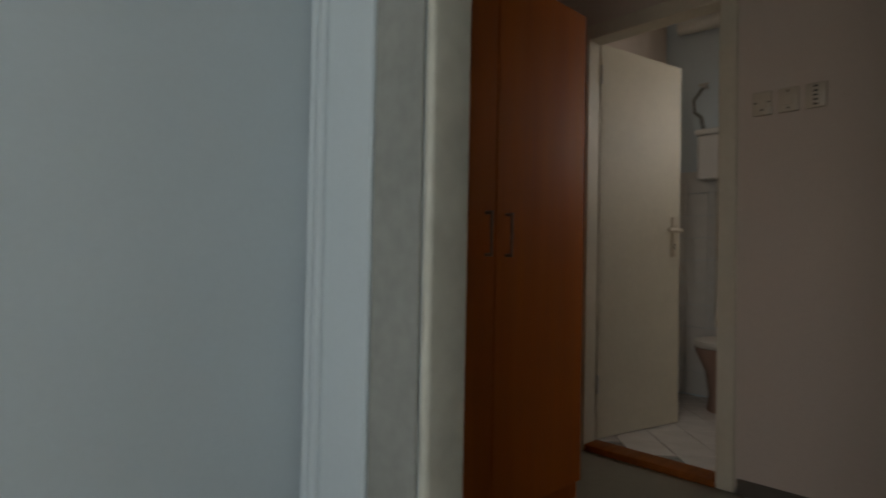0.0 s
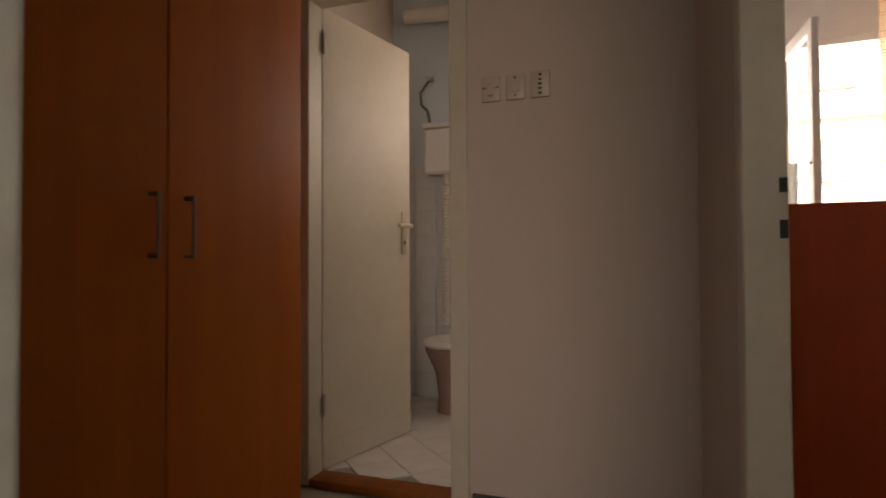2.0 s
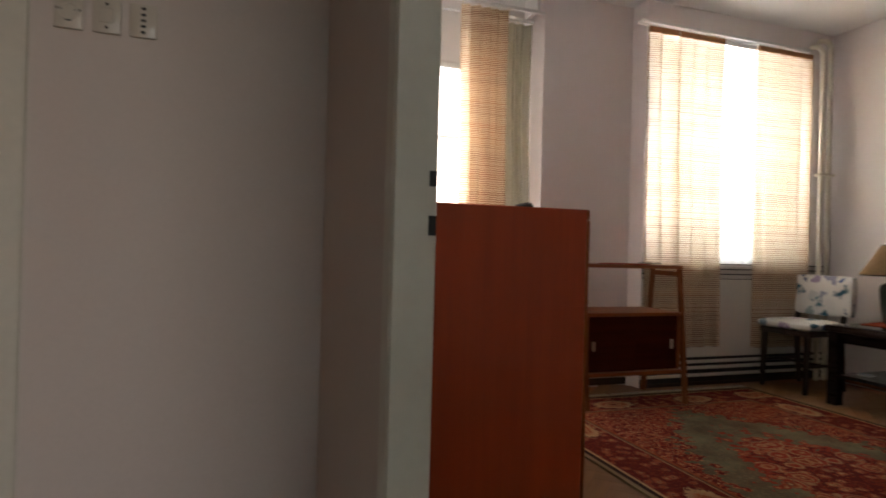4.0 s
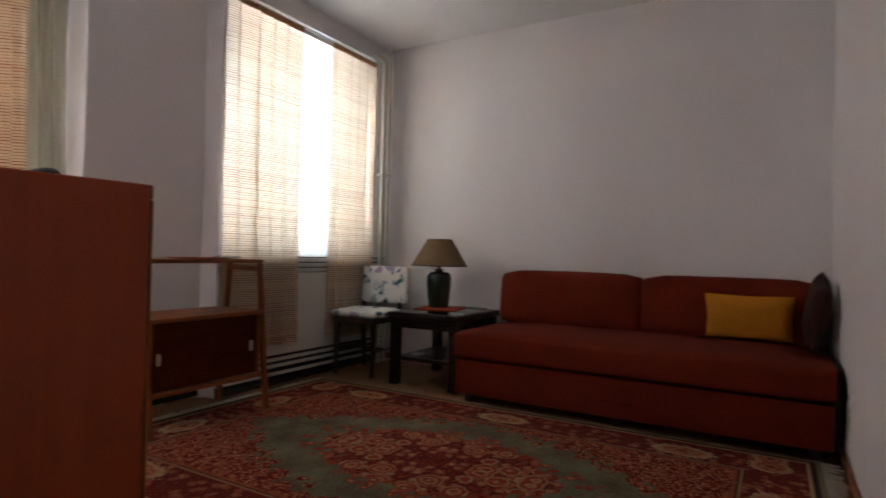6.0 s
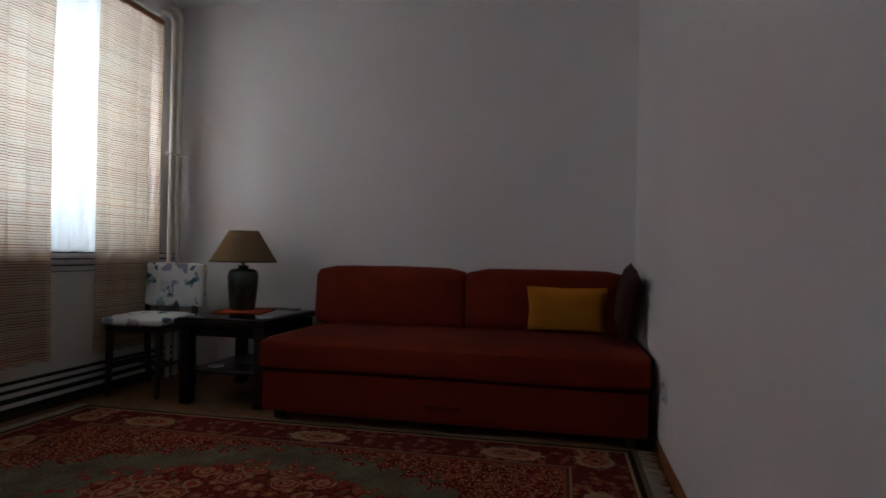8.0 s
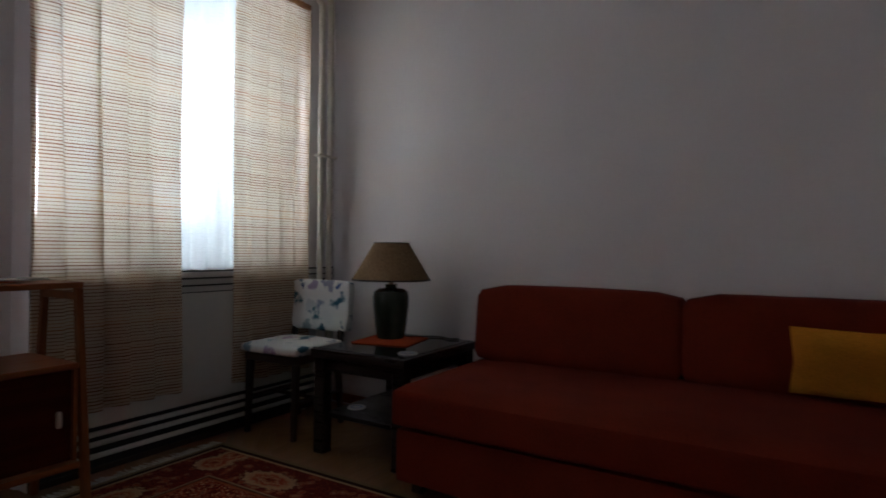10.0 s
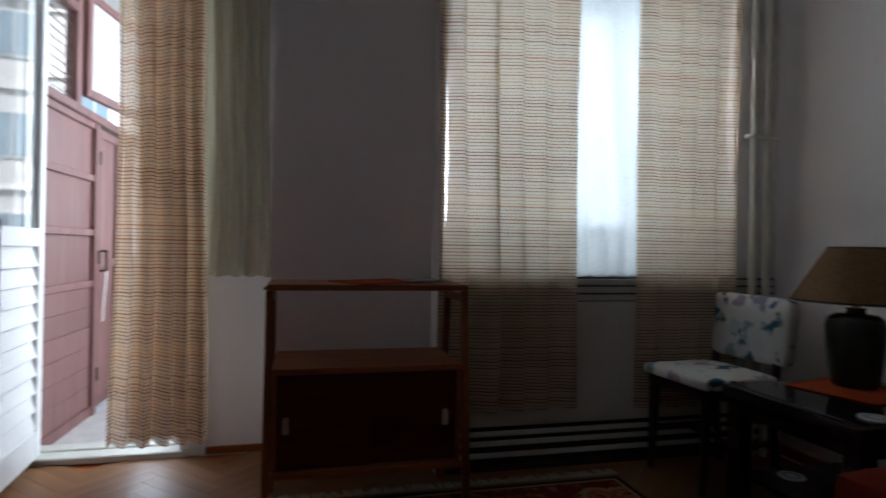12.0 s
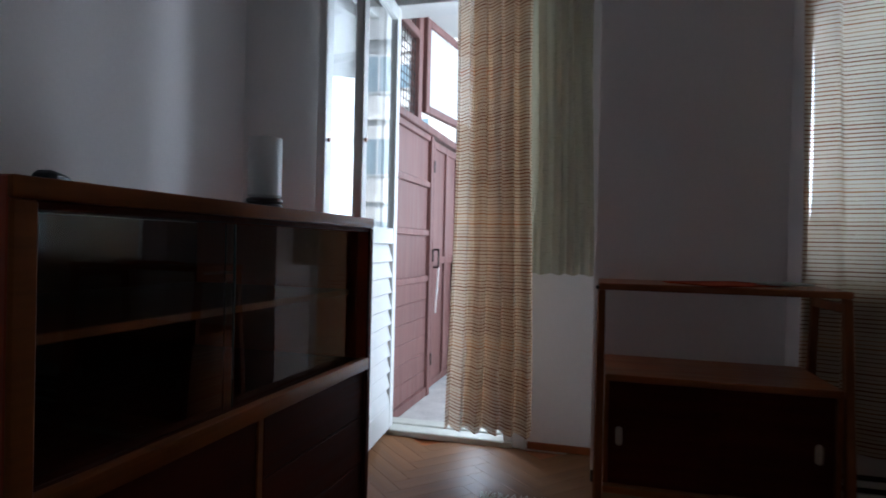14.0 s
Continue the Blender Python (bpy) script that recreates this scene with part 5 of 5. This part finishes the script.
ovm_ = ramp(nt_, oval_d_, [(0.95, (1, 1, 1)), (1.0, (0, 0, 0))])
border_ = mixc(nt_, mixc(nt_, 0.35, flom_, (0, 0, 0)), mixc(nt_, 0.45, DRED, dots_red_), blos_)
border_ = mixc(nt_, ovm_, border_, mixc(nt_, 0.25, oval_, dots_))
# the medallion, its plain sage ground and the flowered field
scal_ = calc("MULTIPLY", calc("SUBTRACT", mid_.outputs["Distance"], 0.35), 0.42)
loz_ = calc("ADD", calc("POWER", calc("DIVIDE", ax_, 0.64), 1.4), calc("POWER", calc("DIVIDE", ay_, 1.12), 1.4))
loz_ = calc("ADD", loz_, calc("ADD", scal_, calc("MULTIPLY", calc("SUBTRACT", wob_.outputs["Fac"], 0.5), 0.55)))
med_ = ramp(nt_, loz_, [(0.50, (1, 1, 1)), (0.53, (0, 0, 0))])
out_m_ = ramp(nt_, loz_, [(0.98, (0, 0, 0)), (1.01, (1, 1, 1))])
sage_ = mixc(nt_, 0.18, ramp(nt_, wob_.outputs["Fac"], [(0.35, scaled(SAGE, 0.55)), (0.65, scaled(SAGE, 1.25))]), dots_)
rim_ = ramp(nt_, loz_, [(0.49, (0, 0, 0)), (0.51, (1, 1, 1)), (0.545, (1, 1, 1)), (0.56, (0, 0, 0))])
inner_ = mixc(nt_, med_, sage_, centre_)
inner_ = mixc(nt_, rim_, inner_, RED)
inner_ = mixc(nt_, out_m_, inner_, field_)
bm1_ = ramp(nt_, edge_, [(0.335, (0, 0, 0)), (0.34, (1, 1, 1))])
rugc_ = mixc(nt_, bm1_, border_, inner_)
guard_ = ramp(nt_, edge_, [(0.0, (0.30, 0.22, 0.12)), (0.02, (0.30, 0.22, 0.12)), (0.025, DARK), (0.045, DARK), (0.05, CREAM), (0.058, CREAM), (0.062, DRED), (0.30, DRED), (0.305, CREAM), (0.315, DARK), (0.33, ORG)])
gm_ = ramp(nt_, edge_, [(0.06, (1, 1, 1)), (0.066, (0, 0, 0)), (0.296, (0, 0, 0)), (0.30, (0.8, 0.8, 0.8)), (0.332, (0.8, 0.8, 0.8)), (0.338, (0, 0, 0))])
rugc_ = mixc(nt_, gm_, rugc_, guard_)
tuft_ = noise_tex(nt_, 190.0)
rugc_ = mixc(nt_, 0.6, rugc_, mixc(nt_, tuft_, (0.12, 0.11, 0.10), (1.0, 1.0, 1.0)), "MULTIPLY")
nt_.links.new(rugc_, b_.inputs["Base Color"])
b_.inputs["Roughness"].default_value = 1.0
b_.inputs["Specular IOR Level"].default_value = 0.05
b_.inputs["Sheen Weight"].default_value = 0.03
bump(nt_, b_, tuft_, 0.5, 0.004)
rg = thing("rug", pose((RX0 + RX1) / 2, (RY0 + RY1) / 2, 0.0), "red and sage-green oriental rug with pale fringes", "rug")
bm = bmesh.new()
nx, ny = 40, 60
grid = [[bm.verts.new(((i / nx - 0.5) * 2 * hw_, (j / ny - 0.5) * 2 * hd_, 0.0105 + 0.0012 * noise.noise(Vector((i * 0.4, j * 0.4, 3))))) for i in range(nx + 1)] for j in range(ny + 1)]
for a, b in zip(grid, grid[1:]):
    for i in range(nx):
        bm.faces.new((a[i], a[i + 1], b[i + 1], b[i]))
rim = [e for e in bm.edges if e.is_boundary]
ex = bmesh.ops.extrude_edge_only(bm, edges=rim)
for v in ex["geom"]:
    if isinstance(v, bmesh.types.BMVert):
        v.co.z = 0.001
part("woven_field", bm, m_, rg)
M_FRINGE = plain("pale_cotton_fringe", (0.62, 0.58, 0.48), 0.95, vary=0.25, fine=120, coarse=20)
rng = random.Random(9)
for sg in (-1, 1):
    verts, faces = [], []
    for i in range(330):
        x = -hw_ + 2 * hw_ * (i + 0.5) / 330 + rng.uniform(-0.002, 0.002)
        ln = rng.uniform(0.045, 0.085)
        dx = rng.uniform(-0.018, 0.018)
        wd = 0.0022
        k = len(verts)
        y0, ym, y1 = sg * (hd_ - 0.002), sg * (hd_ + ln * 0.5), sg * (hd_ + ln)
        for (yy, xx, zz) in ((y0, x, 0.010), (ym, x + dx * 0.4, 0.008), (y1, x + dx, 0.0035)):
            verts += [(xx - wd, yy, zz), (xx + wd, yy, zz), (xx, yy, zz - 0.003)]
        for s in (0, 3):
            faces += [(k + s, k + s + 1, k + s + 4, k + s + 3), (k + s + 1, k + s + 2, k + s + 5, k + s + 4), (k + s + 2, k + s, k + s + 3, k + s + 5)]
    me = bpy.data.meshes.new("fringe")
    me.from_pydata(verts, [], faces)
    me.materials.append(M_FRINGE)
    fr = new("fringe", me)
    fr.parent = rg
    tagged(fr, "pale cotton fringe", kind="stuff")

# ---------------------------------------------------------------- pieces of floors and walls
M_OAK = wood("oak_parquet", (0.21, 0.098, 0.036), (0.155, 0.068, 0.024), 0, 0.46, 16, 0.0, 0.35)
BL, BW = 0.40, 0.08


def plank_mesh(name, l, w, mat, t=0.011, b=0.0012):
    bm = B(-l / 2, l / 2, -w / 2, w / 2, -t, 0.0, bev=b)
    me = bpy.data.meshes.new(name)
    bm.to_mesh(me)
    bm.free()
    me.materials.append(mat)
    return me


oak = plank_mesh("parquet_block", BL - 0.0006, BW - 0.0006, M_OAK, 0.011, 0.0006)
near, rest = [], []
turn = Matrix.Rotation(radians(45), 2)
for i in range(-80, 81):
    for j in range(-12, 13):
        for vertical in (0, 1):
            cx, cy = (BL / 2, BW / 2) if not vertical else (BW / 2, BW + BL / 2)
            p = turn @ Vector((cx + i * BW + j * BL, cy + i * BW - j * BL)) + Vector((3.4, 2.4))
            if XW + 0.02 < p.x < XE - 0.02 and YS + 0.02 < p.y < 4.16 and not (XP0 < p.x < XB and p.y > YPF) and not (XB <= p.x and p.y > YN):
                hidden = RX0 + 0.2 < p.x < RX1 - 0.2 and RY0 + 0.2 < p.y < RY1 - 0.2
                spot = (p.x < RX0 + 0.2 and p.y > 1.9) or p.y > RY1 - 0.25
                (near if spot and not hidden else rest).append((p.x, p.y, 45 + 90 * vertical))
near = sorted(near, key=lambda q: (q[0] - 2.6) ** 2 + (q[1] - 3.6) ** 2)
near, rest = near[:300], rest + near[300:]
for x, y, a in near:
    ob = new("parquet_block", oak)
    ob.parent = floor_room
    ob.matrix_basis = Matrix.Translation(-floor_room.location) @ pose(x, y, 0, 0, 0, a)
bm = bmesh.new()
for x, y, a in rest:
    sub = bmesh.new()
    sub.from_mesh(oak)
    bmesh.ops.transform(sub, verts=sub.verts, matrix=pose(x, y, 0, 0, 0, a))
    add(bm, sub)
tagged(part("parquet_field", bm, M_OAK, floor_room, soft=False), "oak parquet blocks under and round the rug", kind="stuff")

TS = 0.20
tile = plank_mesh("floor_tile", TS - 0.005, TS - 0.005, M_TILE, 0.01, 0.0015)
for i in range(-9, 10):
    for j in range(-9, 10):
        p = turn @ Vector((i * TS, j * TS)) + Vector((0.25, 2.75))
        if XL + 0.02 < p.x < 1.0 and YP + 0.12 < p.y < 3.60:
            ob = new("floor_tile", tile)
            ob.parent = floor_bath
            ob.matrix_basis = Matrix.Translation(-floor_bath.location) @ pose(p.x, p.y, 0.026, 0, 0, 45)
wt = plank_mesh("wall_tile", 0.147, 0.147, M_WTILE, 0.008, 0.0015)
for i in range(8):
    for j in range(10):
        ob = new("wall_tile", wt)
        wb = bpy.data.objects["wall_bath_north"]
        ob.parent = wb
        ob.matrix_basis = Matrix.Translation(-wb.location) @ pose(XL + 0.08 + 0.15 * i, 3.6125, 0.11 + 0.15 * j, 90, 0, 0)
